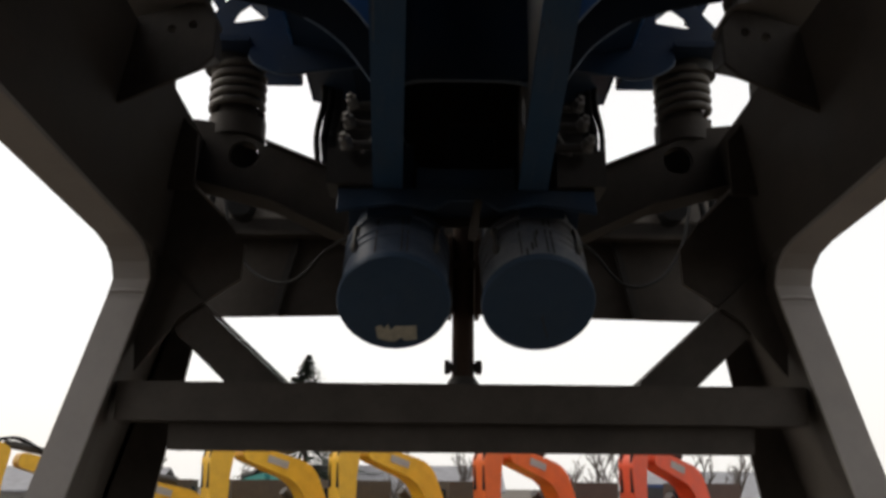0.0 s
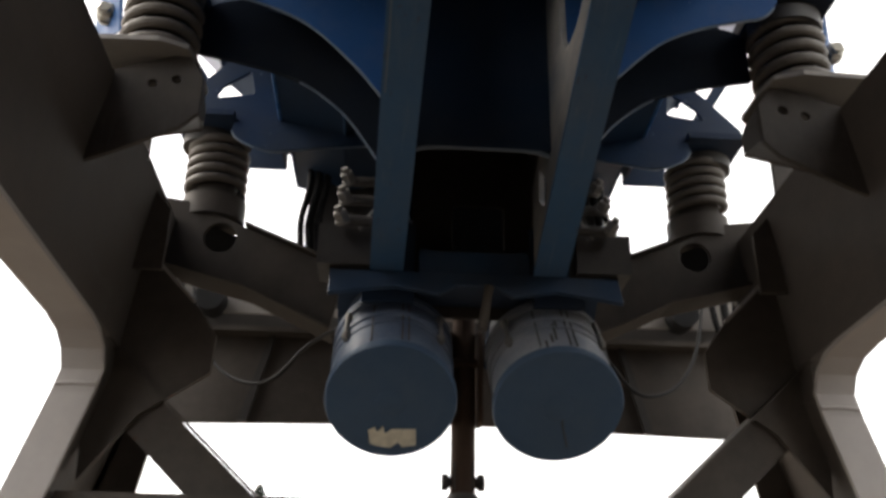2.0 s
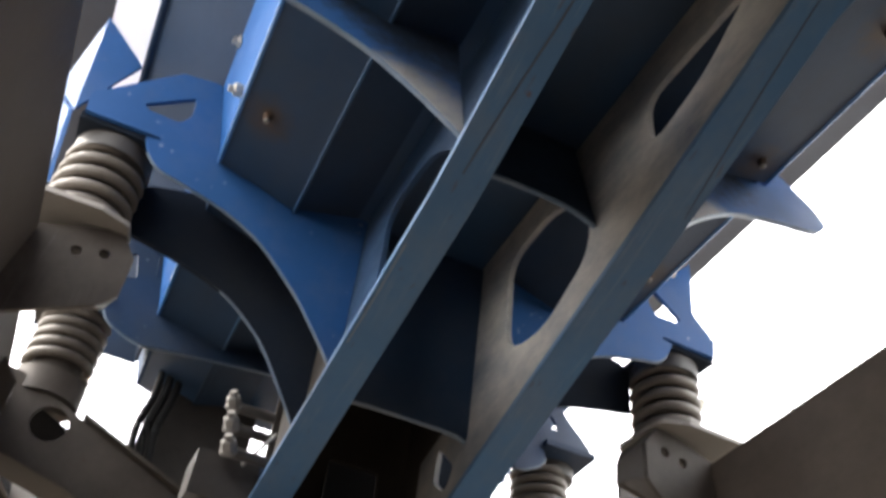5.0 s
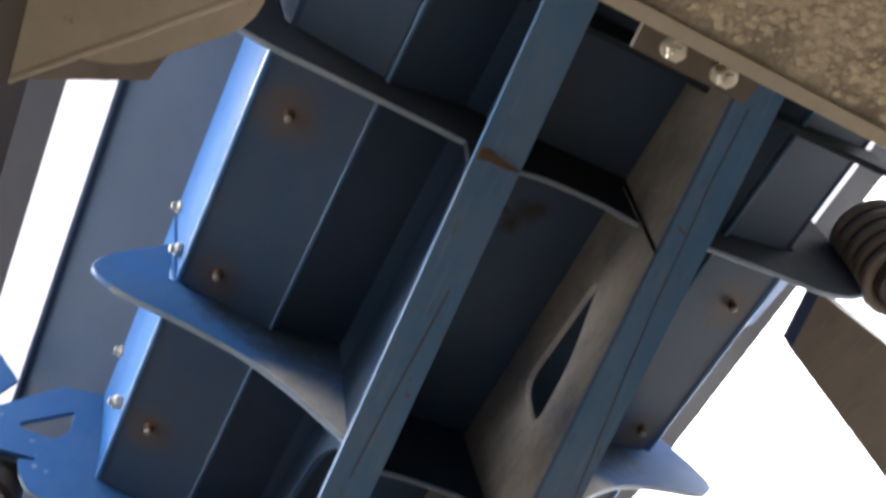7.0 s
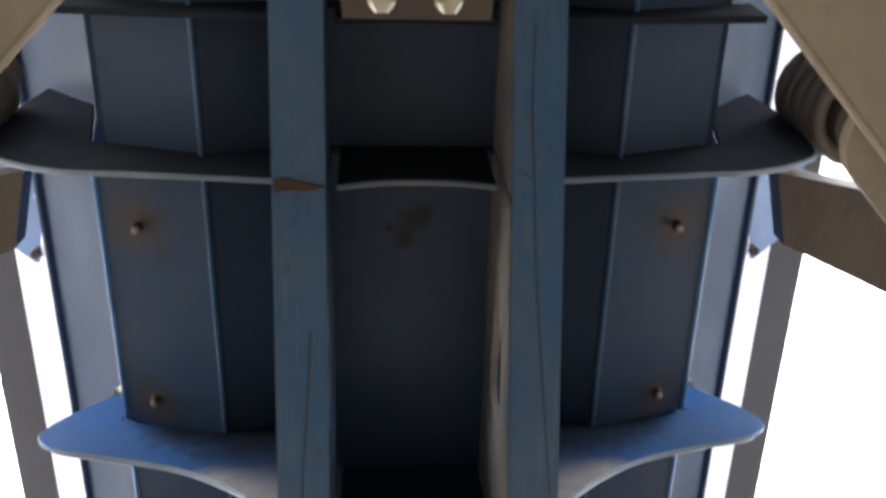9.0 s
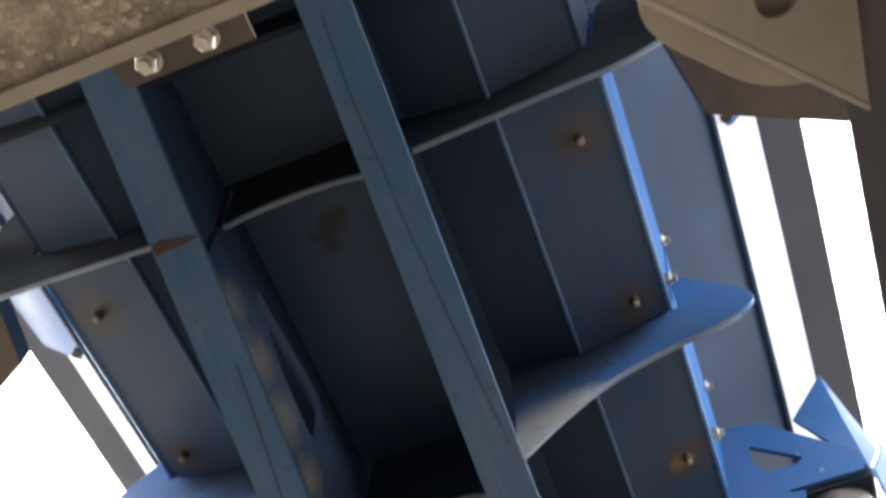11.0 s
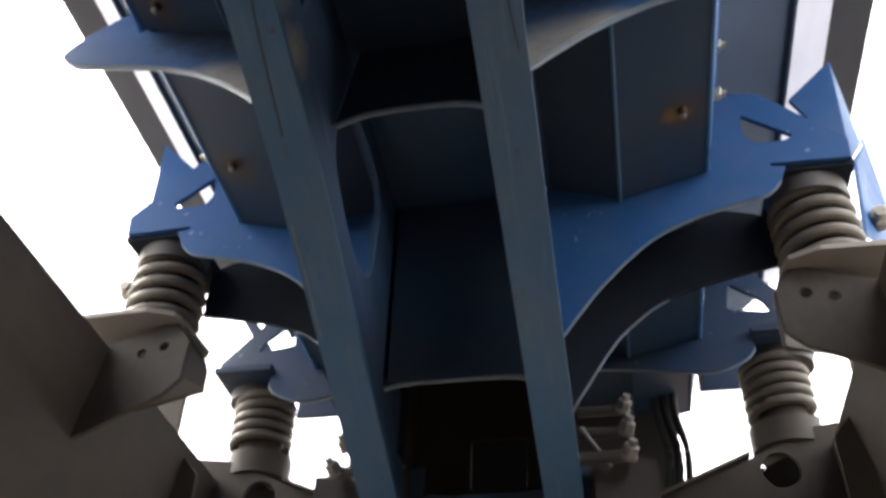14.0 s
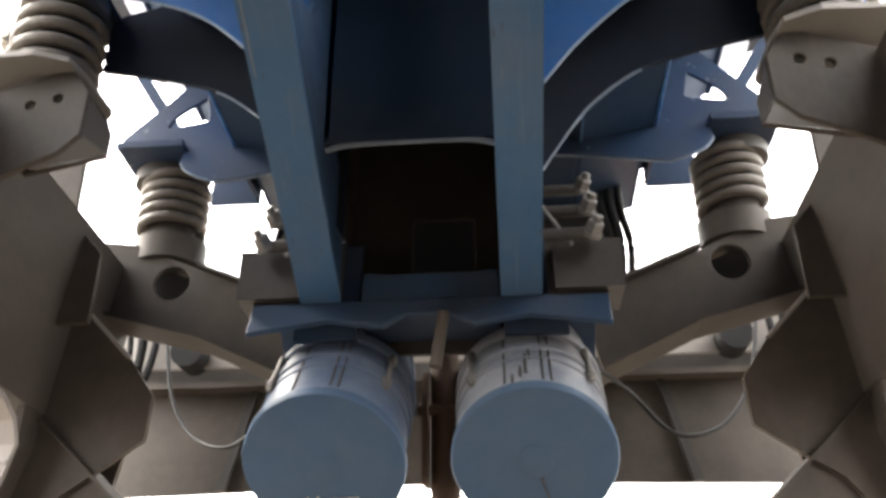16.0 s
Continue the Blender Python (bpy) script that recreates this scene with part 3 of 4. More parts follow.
# spring brackets: top seat, outer gussets
for s in (1, -1):
    for y, z in ((2.05, 2.79), (2.68, 2.745)):
        seat = block((s * 0.764, y + (0.012 if y < 2.3 else -0.025), z + (0.001 if y < 2.3 else -0.008)), (0.175, 0.215 if y < 2.3 else 0.25, 0.02), pose(0, 0, 0, -4 if y > 2.3 else 0, 0, 0), 0.004)
        part("spring_seat", seat, BLUE_SHADE_BLACK if y < 2.3 else BLUE_FAR, feeder)
        cup = lathe([(0, 0.088), (0.042, 0.086), (0.045, 0.05)], (s * 0.762, y, z - 0.008), (0, 0, -1), 32)
        part("spring_cup", cup, DARK, feeder, smooth=True)
        if y > 2.3:
            continue
        part("outer_gusset", slab([(s * 0.809, 2.10, 3.148), (s * 0.939, 2.108, 3.283), (s * 0.975, 2.19, 3.055), (s * 0.893, 2.07, 2.90)], (0, 0.010, 0)), BLUE, feeder)
        part("outer_plate", slab([(s * 0.978, 2.20, 3.055), (s * 1.01, 2.27, 3.15), (s * 1.01, 2.29, 2.77), (s * 0.86, 2.07, 2.67), (s * 0.896, 2.08, 2.90)], (s * 0.010, 0.002, 0)), BLUE, feeder)
    nut(feeder, (s * 0.936, 2.150, 2.772), (s * -0.2, -1, -0.2), 0.042)
    # end brackets near the feed end
    part("end_bracket", slab([(s * 0.80, 1.02, 3.255), (s * 0.80, 1.27, 3.255), (s * 0.86, 1.30, 3.30), (s * 0.99, 1.27, 3.40), (s * 0.99, 0.95, 3.40)], (0, 0, 0.012)), BLUE, feeder)
    part("bolt_hole", rod(bmesh.new(), (s * 0.845, 1.265, 3.272), (s * 0.845, 1.265, 3.30), 0.012, n=12), DARK, feeder)

for s in (1, -1):
    part("end_flange", slab([(s * 0.56, 2.60, lip(2.6)), (s * 0.60, 2.60, lip(2.6) + 0.22), (s * 0.60, 2.84, lip(2.84) + 0.25), (s * 0.56, 2.84, lip(2.84) + 0.02)], (s * -0.01, 0, 0)), BLUE_FAR, feeder)

# bolts through the pan, each in a rusty stain, and nuts on the side flanges
for s in (1, -1):
    for x, y in ((0.475, 0.987), (0.48, 1.335), (0.485, 1.74)):
        z = lip(y) - 0.055 * (0.544 - x) / 0.194
        b = part("bolt", rod(bmesh.new(), (s * x, y, z + 0.004), (s * x, y, z - 0.016), 0.010, 0.008, n=10), RUSTY, feeder)
        part("bolt_tip", lathe([(0, 0.007), (0.004, 0.0065), (0.006, 0.004)], (s * x, y, z - 0.016), (0, 0, -1), 12), ZINC_DULL, b)
    for at in ((0.590, 1.375, 3.045), (0.560, 1.368, 2.89), (0.594, 1.79, 3.03), (0.562, 1.76, 2.845)):
        nut(feeder, (s * (at[0] - 0.012), at[1], at[2]), (s, 0, -0.2), 0.026)

# ---- motors ----
AX = Vector((0, 0.68, 0.735)).normalized()
UP = Vector((0, -AX.z, AX.y))


def motor(s, label):
    c = Vector((s * 0.183, 2.197, 1.826))
    m = thing("vibration_motor", label, "motor", "pair of exciter motors", at=(0, 0, 0))
    body = lathe([(0.004, 0.134), (0.01, 0.137), (0.10, 0.137), (0.102, 0.140), (0.106, 0.140), (0.108, 0.137), (0.20, 0.137), (0.205, 0.143), (0.232, 0.143), (0.236, 0.124), (0.34, 0.124)], c, AX, 56)
    paint = MOTOR if s > 0 else MOTOR_BLUE
    part("housing", body, paint, m, smooth=True)
    part("end_cap", lathe([(0, 0.134), (0.002, 0.142), (0.008, 0.1445), (0.022, 0.1445), (0.026, 0.137)], c - AX * 0.012, AX, 56), CAPS, m, "flat matt blue round end cap", True)
    part("strap", lathe([(0.0, 0.138), (0.003, 0.1415), (0.017, 0.1415), (0.02, 0.138)], c + AX * 0.135, AX, 56), paint, m, smooth=True)
    for a in (166, 172, 200):
        r = Vector((math.sin(radians(a)), 0, 0)) + UP * -math.cos(radians(a))
        part("seam", pipe([c + AX * 0.03 + r * 0.1375, c + AX * 0.19 + r * 0.1375], 0.0022, 6), DARK, m)
    for a in (132, 228):
        r = Vector((math.sin(radians(a)), 0, 0)) + UP * -math.cos(radians(a))
        part("tie_bolt", rod(bmesh.new(), c + AX * 0.108 + r * 0.1445, c + AX * 0.205 + r * 0.1445, 0.0055, n=10), ZINC_DULL, m)
        nut(m, c + AX * 0.108 + r * 0.1425, -AX, 0.016, ZINC_DULL)
    part("cap_boss", lathe([(0, 0.030), (0.0015, 0.033), (0.004, 0.033)], c - AX * 0.0145, AX, 32), CAPS, m, smooth=True)
    if s > 0:
        for a, p, q in ((184, 0.05, 0.12), (188, 0.04, 0.075), (181, 0.10, 0.135), (194, 0.02, 0.05)):
            r = Vector((math.sin(radians(a)), 0, 0)) + UP * -math.cos(radians(a))
            part("paint_run", pipe([c + AX * p + r * 0.136, c + AX * (p + q) / 2 + r * 0.1372, c + AX * q + r * 0.136], 0.0032, 6), DARK, m)
        part("paint_run", pipe([c - AX * 0.0125 + Vector((0.03, 0, 0)) - UP * 0.10, c - AX * 0.0125 + Vector((0.012, 0, 0)) - UP * 0.04, c - AX * 0.0125 + Vector((0.016, 0, 0)) + UP * 0.01], 0.0016, 6), DARK, m)
    for a in (-50, 50, 130, 230):
        r = Vector((math.sin(radians(a)), 0, 0)) + UP * -math.cos(radians(a))
        nut(m, c + AX * 0.206 + r * 0.134, -AX, 0.020)
    return m


motor_l = motor(-1, "blue cylindrical vibration motor with a torn paper label")
motor(1, "blue cylindrical vibration motor with scuffed dusty housing")
c = Vector((-0.176, 2.197, 1.826)) - AX * 0.0135
ring = [(-0.054, -0.070), (-0.040, -0.062), (-0.034, -0.074), (-0.022, -0.060), (-0.016, -0.078), (-0.004, -0.066), (0.050, -0.064), (0.052, -0.106), (0.022, -0.112), (0.012, -0.100), (-0.004, -0.114), (-0.03, -0.112), (-0.05, -0.104)]
bm = bmesh.new()
solid(bm, [[c + Vector((u, 0, 0)) + UP * -v * -1 - AX * h for u, v in ring] for h in (0.0, 0.002)])
part("paper_label", bm, LABEL, motor_l, "torn cream paper label")

# mounting console between rails and motors
tilt = AX.to_track_quat("Z", "Y").to_matrix().to_4x4()
front = [(-0.335, 2.055), (-0.30, 2.062), (-0.185, 2.082), (-0.085, 2.062), (-0.045, 2.09), (0.045, 2.09), (0.085, 2.062), (0.185, 2.082), (0.30, 2.062), (0.335, 2.055), (0.335, 2.128), (-0.335, 2.128)]
part("console_plate", holed(front, [], lambda u, v: (u, 2.155 + 0.5 * (v - 2.055), v), (0, 0.014, -0.004)), BLUE_CONSOLE, feeder)
lip_line = rounded([(-0.132, 2.205), (-0.132, 2.118), (0.132, 2.118), (0.132, 2.205), (0.09, 2.196), (-0.09, 2.196)], 0.02)
part("console_lip", holed(lip_line, [], lambda u, v: (u, 2.205 + 0.25 * (v - 2.118), v), (0, 0.016, 0)), BLUE_CONSOLE, feeder)
part("console_floor", slab([(-0.132, 2.20, 2.122), (0.132, 2.20, 2.122), (0.132, 2.34, 2.095), (-0.132, 2.34, 2.095)], (0, 0, -0.012)), BLUE_DUSTY, feeder)
for s in (1, -1):
    part("motor_mount", block(Vector((s * 0.19, 2.197, 1.826)) + AX * 0.352, (0.27, 0.24, 0.025), tilt, 0.005), BLUE_CONSOLE, feeder)
for s in (1, -1):
    part("cheek_plate", slab([(s * 0.225, 2.195, 2.10), (s * 0.335, 2.195, 2.10), (s * 0.345, 2.21, 2.225), (s * 0.30, 2.22, 2.262), (s * 0.225, 2.22, 2.262)], (0, 0.012, 0)), DARK_BROWN, feeder)
    part("stay_rod", rod(bmesh.new(), (s * 0.218, 2.165, 2.306), (s * 0.273, 2.165, 2.216), 0.004, n=8), ZINC_DULL, feeder)
    for h in (0.0, 0.085, 0.17):
        at = Vector((s * 0.31, 2.15 + h * 0.75, 2.23 + h))
        part("clamp_bar", rod(bmesh.new(), at - Vector((s * 0.10, 0, 0.0)), at, 0.012, n=12), DARK, feeder)
        nut(feeder, at, (s * 0.3, -0.6, 0.5), 0.030, ZINC_DULL)
    part("cable", pipe(curve2([(s * 0.30, 2.36, 2.05), (s * 0.42, 2.70, 2.10), (s * 0.52, 2.80, 2.03), (s * 0.60, 2.84, 2.02), (s * 0.70, 2.90, 2.075), (s * 0.78, 2.95, 2.19), (s * 0.83, 2.99, 2.35), (s * 0.85, 3.02, 2.46)], 6), 0.0055), RUBBER, feeder, smooth=True)

# ---- coil springs ----


def spring(x, y, z0, z1, label):
    t = thing("coil_spring", label, "spring", "coil springs under the feeder", at=(x, y, z0))
    turns, n = 5.0, 96
    pts = [(0.080 * math.cos(2 * math.pi * turns * i / n), 0.080 * math.sin(2 * math.pi * turns * i / n), 0.012 + (z1 - z0 - 0.024) * i / n) for i in range(n + 1)]
    part("coil", pipe(pts, 0.0135, 10), SPRING, t, smooth=True)
    # core coloured dark for the shade between the coils
    part("inner_buffer", lathe([(0, 0.062), (z1 - z0, 0.062)], (0, 0, 0), (0, 0, 1), 24), DARK_BROWN, t, smooth=True)
    return t


for s in (1, -1):
    spring(s * 0.764, 2.06, 2.547, 2.772, "dusty brown coil spring between blue seat and grey dish")
    spring(s * 0.735, 2.68, 2.53, 2.72, "dark dusty coil spring standing on the inclined strut")
    spring(s * 0.80, 0.80, 2.86, 3.08, "brown dusty coil spring at the feed end")

# ---- steel stand ----
stand = thing("steel_stand", "grey-brown painted steel support stand with braces", "stand")


def sz(y, z):
    return z - 0.07 * (y - 1.86)


def loop(y, pts, s):
    return [(s * x, y, sz(y, z)) for x, z in pts]


for s in (1, -1):
    sec = [(0.82, 2.49), (0.845, 2.33), (0.872, 2.052), (0.968, 2.062), (0.968, 2.42), (0.90, 2.50)]
    bm = bmesh.new()
    solid(bm, [loop(y, sec, s) for y in (-0.6, 1.0, 2.36, 2.75)])
    part("side_beam", soften(bm, 0.006), GREY, stand)

    def xo(z):
        return 0.972 + max(0.0, 1.92 - z) * 0.29

    line = [(-0.6, sz(-0.6, 2.040)), (1.2, sz(1.2, 2.040)), (2.24, sz(2.24, 2.040)), (2.32, 1.998), (2.37, 1.968), (2.395, 1.925), (2.40, 1.87), (2.40, 1.2), (2.40, 0.0)]
    rings = []
    for i, (y, z) in enumerate(line):
        d = Vector(line[min(i + 1, len(line) - 1)]) - Vector(line[max(i - 1, 0)])
        u = Vector((-d.y, d.x)).normalized() * 0.014
        rings.append([(s * (xo(z) - 0.10), y, z), (s * xo(z), y, z), (s * xo(z), y + abs(u.x), z + abs(u.y)), (s * (xo(z) - 0.10), y + abs(u.x), z + abs(u.y))])
    leg = part("leg", soften(solid(bmesh.new(), rings), 0.003), GREY_LIGHT, stand, "light grey flange bent from the beam into the leg")
    part("weld_line", pipe([(s * (xo(1.89) - 0.098), 2.398, 1.89), (s * (xo(1.89) - 0.05), 2.397, 1.893), (s * (xo(1.89) - 0.002), 2.398, 1.89)], 0.005, 8), GREY_LIGHT, leg)
    top, foot = 2.03, 0.0
    part("leg_web", slab([(s * (xo(top) - 0.092), 2.414, top), (s * (xo(top) - 0.092), 2.74, top), (s * (xo(1.92) - 0.092), 2.74, 1.92), (s * (xo(foot) - 0.092), 2.74, foot), (s * (xo(foot) - 0.092), 2.414, foot), (s * (xo(1.92) - 0.092), 2.414, 1.92)], (s * 0.014, 0, 0), 0), GREY, leg)
    part("leg_back", slab([(s * (xo(top) - 0.20), 2.74, top + 0.1), (s * (xo(top) + 0.02), 2.74, top + 0.1), (s * (xo(foot) + 0.02), 2.74, foot), (s * (xo(foot) - 0.38), 2.74, foot)], (0, 0.014, 0)), GREY, leg)
    # diagonal brace
    brace = slab([(s * 0.90, 2.50, 2.012), (s * 0.496, 2.50, 1.65), (s * 0.662, 2.50, 1.65), (s * 0.95, 2.50, 1.915)], (0, 0.012, 0))
    part("diagonal_brace", brace, GREY, stand)
    part("diagonal_brace", slab([(s * 0.90, 2.47, 2.015), (s * 0.497, 2.47, 1.653), (s * 0.497, 2.56, 1.653), (s * 0.90, 2.56, 2.015)], (0, 0, 0.010)), GREY, stand)
    # inclined strut under the far spring, with a round hole
    circ = [(0.690 + 0.046 * math.cos(2 * math.pi * i / 24), 2.385 + 0.046 * math.sin(2 * math.pi * i / 24)) for i in range(24)]
    st = [(0.33, 2.30), (0.62, 2.42), (0.80, 2.50), (0.97, 2.52), (0.97, 2.36), (0.86, 2.31), (0.60, 2.24), (0.36, 2.125)]
    strut = part("strut", holed([(s * u, v) for u, v in st], [[(s * u, v) for u, v in circ]], lambda u, v: (u, 2.625, v), (0, 0.012, 0)), GREY, stand)
    part("strut_top", slab([(s * 0.33, 2.60, 2.30), (s * 0.62, 2.60, 2.42), (s * 0.62, 2.74, 2.42), (s * 0.33, 2.74, 2.30)], (0, 0, 0.01)), GREY, strut)
    part("strut_bottom", slab([(s * 0.36, 2.60, 2.125), (s * 0.60, 2.60, 2.24), (s * 0.86, 2.60, 2.31), (s * 0.86, 2.74, 2.31), (s * 0.60, 2.74, 2.24), (s * 0.36, 2.74, 2.125)][0:6], (0, 0, -0.01), 0), GREY, strut)
    part("spring_cup", lathe([(0, 0.092), (0.07, 0.092), (0.072, 0.08)], (s * 0.735, 2.70, 2.46), (0, 0, 1), 36), GREY, strut, smooth=True)
    # added dark sheet: hides the sky and makes the strut's hole look shaded
    part("strut_hole_shade", slab([(s * 0.56, 2.72, 2.27), (s * 0.86, 2.72, 2.33), (s * 0.86, 2.72, 2.50), (s * 0.80, 2.72, 2.49), (s * 0.56, 2.72, 2.39)], (0, 0.01, 0)), DARK, strut)
    # dish and bracket under the middle spring
    dish = [(0.652, 2.00), (0.662, 1.945), (0.72, 1.918), (0.92, 1.925), (0.96, 2.0), (0.96, 2.17), (0.70, 2.17), (0.652, 2.12)]
    d = part("spring_dish", slab([(s * x, y, 2.535) for x, y in dish], (0, 0, 0.012), 0.004), GREY_DISH, stand)
    bolts = [[(s * (x + 0.011 * math.cos(a)), z + 0.011 * math.sin(a)) for a in [2 * math.pi * i / 12 for i in range(12)]] for x, z in ((0.685, 2.474), (0.736, 2.461))]
    arm = [(0.662, 2.534), (0.70, 2.534), (0.95, 2.45), (0.95, 2.22), (0.80, 2.285), (0.722, 2.325), (0.665, 2.352), (0.628, 2.39), (0.628, 2.485)]
    part("bracket_front", holed([(s * x, z) for x, z in arm], bolts, lambda u, v: (u, 1.975, v), (0, 0.012, 0)), GREY_BRACKET, d)
    part("bracket_back", slab([(s * x, 2.14, z) for x, z in ((0.672, 2.534), (0.95, 2.45), (0.95, 2.39), (0.80, 2.42), (0.66, 2.45))], (0, 0.012, 0)), GREY_BRACKET, d)
    part("bracket_floor", slab([(s * 0.632, 1.987, 2.392), (s * 0.722, 1.987, 2.328), (s * 0.80, 2.14, 2.422), (s * 0.66, 2.14, 2.452)], (0, 0, 0.008), 0), GREY_BRACKET, d)
    part("bracket_end", slab([(s * 0.628, 1.987, 2.395), (s * 0.655, 2.14, 2.45), (s * 0.655, 2.14, 2.50), (s * 0.628, 1.987, 2.485)], (s * 0.012, 0, 0), 0), GREY_BRACKET, d)
    part("bracket_end", slab([(s * 0.628, 1.987, 2.485), (s * 0.655, 2.14, 2.50), (s * 0.668, 2.14, 2.534), (s * 0.662, 1.987, 2.534)], (s * 0.012, 0, 0), 0), GREY_BRACKET, d)
    knee = [(0.98, 2.36), (0.87, 2.28), (0.81, 2.247), (0.70, 2.137), (0.635, 2.05), (0.64, 1.95), (0.74, 1.88), (0.80, 1.84), (0.92, 1.68)]
    part("knee_gusset", slab([(s * x, 2.485, z) for x, z in knee], (0, 0.014, 0)), GREY, stand)
    part("gusset_rim", pipe([(s * 0.81, 2.486, 2.247), (s * 0.70, 2.486, 2.137)], 0.005), GREY_LIGHT, stand)
    part("post", slab([(s * 0.865, 2.42, 2.66), (s * 0.99, 2.42, 2.70), (s * 0.99, 2.42, 2.20), (s * 0.78, 2.42, 2.20), (s * 0.78, 2.42, 2.37), (s * 0.862, 2.42, 2.46)], (0, 0.014, 0)), GREY, stand)
    # corner brace at the feed end, with a round hole
    ring = [(0.735 + 0.028 * math.cos(2 * math.pi * i / 20), 0.745 + 0.028 * math.sin(2 * math.pi * i / 20)) for i in range(20)]
    part("corner_brace", holed([(s * x, y) for x, y in ((0.38, 0.49), (1.35, 1.46), (1.35, 1.24), (0.60, 0.49))], [[(s * x, y) for x, y in ring]], lambda u, v: (u, v, 2.50), (0, 0, 0.02)), TAN, stand)
    lug = rounded([(0.56, 0.735), (0.70, 0.875), (0.80, 0.90), (0.78, 0.72), (0.62, 0.60)], 0.06)
    part("brace_lug", slab([(s * x, y, 2.535) for x, y in lug], (0, 0, 0.02), 0.004), TAN, stand)
    part("brace_edge", pipe([(s * 0.385, 0.495, 2.505), (s * 1.35, 1.46, 2.505)], 0.007, 8), TAN, stand)
    part("outer_strut", slab([(s * 0.716, 1.06, 2.90), (s * 1.20, 1.287, 2.90), (s * 1.25, 1.08, 2.90), (s * 0.90, 0.957, 2.90), (s * 0.674, 0.911, 2.90)], (0, 0, 0.05), 0.012), GREY_BRACKET, stand)

rng = random.Random(11)
bm = bmesh.new()
for i in range(46):
    k = rng.random()
    x, y = -0.605 + 0.062 * k, 0.697 - 0.066 * k
    off = rng.uniform(-0.002, 0.012)
    bmesh.ops.create_icosphere(bm, subdivisions=1, radius=rng.uniform(0.0015, 0.0042), matrix=Matrix.LocRotScale((x + off, y - off, 2.499), None, (1.4, 1.0, 0.4)))
tagged(part("rust_flakes", bm, FLAKE, stand, "pale orange flakes of rust on the brace edge"), kind="stuff")

# lower cross beam: upper plate proud of the lower web
xb = part("cross_beam", block((0, 2.50, 1.597), (1.90, 0.10, 0.106)), GREY, stand)
part("beam_web", block((0, 2.53, 1.507), (1.62, 0.08, 0.078)), GREY, xb)
# cross beam overhead at the feed end, caked with dust
nb = part("dusty_cross_beam", block((0, 0.435, 2.56), (2.1, 0.16, 0.12), None, 0.006), DUST, stand, "dust-caked grey cross beam overhead")
rng = random.Random(3)
bm = bmesh.new()
for i in range(620):
    x, y = rng.gauss(0.12, 0.17), rng.uniform(0.375, 0.49)
    r = 0.0015 + 0.008 * rng.random() ** 2.2
    bmesh.ops.create_icosphere(bm, subdivisions=1, radius=r, matrix=Matrix.LocRotScale((x, y, 2.500), None, (1.3, 1.0, 0.55)))
tagged(part("caked_dust", bm, CLOD, nb, "pale clods of caked stone dust"), kind="stuff")
part("beam_lip", block((0, 0.513, 2.505), (2.1, 0.020, 0.026), None, 0.005), TAN, nb)
bp = part("bolt_plate", slab([(-0.108, 0.525, 2.585), (0.09, 0.525, 2.585), (0.088, 0.574, 2.585), (-0.104, 0.574, 2.585)], (0, 0, 0.012)), GREY, stand)
for x in (-0.054, 0.031):
    nut(bp, (x, 0.548, 2.583), (0, 0, -1), 0.028)
# far cross chute behind the motors
far = part("end_chute", slab([(-1.0, 3.02, 1.935), (0, 3.02, 1.958), (1.0, 3.02, 1.935), (1.0, 3.05, 2.235), (-1.0, 3.05, 2.235)], (0, 0.02, 0)), GREY, stand)
part("chute_ledge", block((0, 3.02, 2.235), (2.0, 0.07, 0.016)), GREY, far)
for x in (-0.595, -0.30, 0.30, 0.585):
    part("chute_strap", slab([(x * 1.07 - 0.013, 3.0, 1.945), (x * 1.07 + 0.013, 3.0, 1.945), (x * 0.96 + 0.010, 3.03, 2.23), (x * 0.96 - 0.010, 3.03, 2.23)], (0, 0.016, 0)), DARK, far)
part("end_plate", slab([(-1.1, 3.10, 2.325), (1.1, 3.10, 2.325), (1.1, 3.10, 2.49), (0.62, 3.10, 2.42), (0.42, 3.10, 2.35), (-0.42, 3.10, 2.35), (-0.62, 3.10, 2.42), (-1.1, 3.10, 2.49)], (0, 0.012, 0)), GREY_DISH, far)
# dark sheet standing in for the shadow in the gap above the chute
part("chute_gap_shade", slab([(-1.1, 3.16, 2.20), (1.1, 3.16, 2.20), (1.1, 3.16, 2.42), (-1.1, 3.16, 2.42)], (0, 0.012, 0)), DARK, far)
for s in (1, -1):
    for dx, r in ((0.0, 0.011), (0.045, 0.014), (0.085, 0.009)):
        part("hose", pipe(curve2([(s * (0.90 + dx), 3.05, 2.52), (s * (0.885 + dx), 3.04, 2.43), (s * (0.90 + dx * 0.8), 3.05, 2.33), (s * (0.93 + dx * 0.6), 3.06, 2.24)], 5), r), RUBBER, far, smooth=True)
    part("pipe_end", rod(bmesh.new(), (s * 0.79, 3.03, 2.358), (s * 0.79, 3.12, 2.358), 0.048, n=28), RUBBER, far)

# turnbuckle standing on the lower cross beam
tb = thing("turnbuckle", "rusty dark steel turnbuckle rod on the cross beam", "turnbuckle", at=(0.004, 2.545, 1.65))
part("rod", rod(bmesh.new(), (0, 0, 0.02), (0, 0, 0.60), 0.032, 0.030), RUSTY, tb, smooth=True)
part("pin", rod(bmesh.new(), (-0.05, 0, 0.058), (0.055, 0, 0.058), 0.014), DARK, tb)
part("foot", lathe([(0, 0.048), (0.012, 0.046), (0.03, 0.034)], (0, 0, 0), (0, 0, 1), 24), DARK, tb, smooth=True)
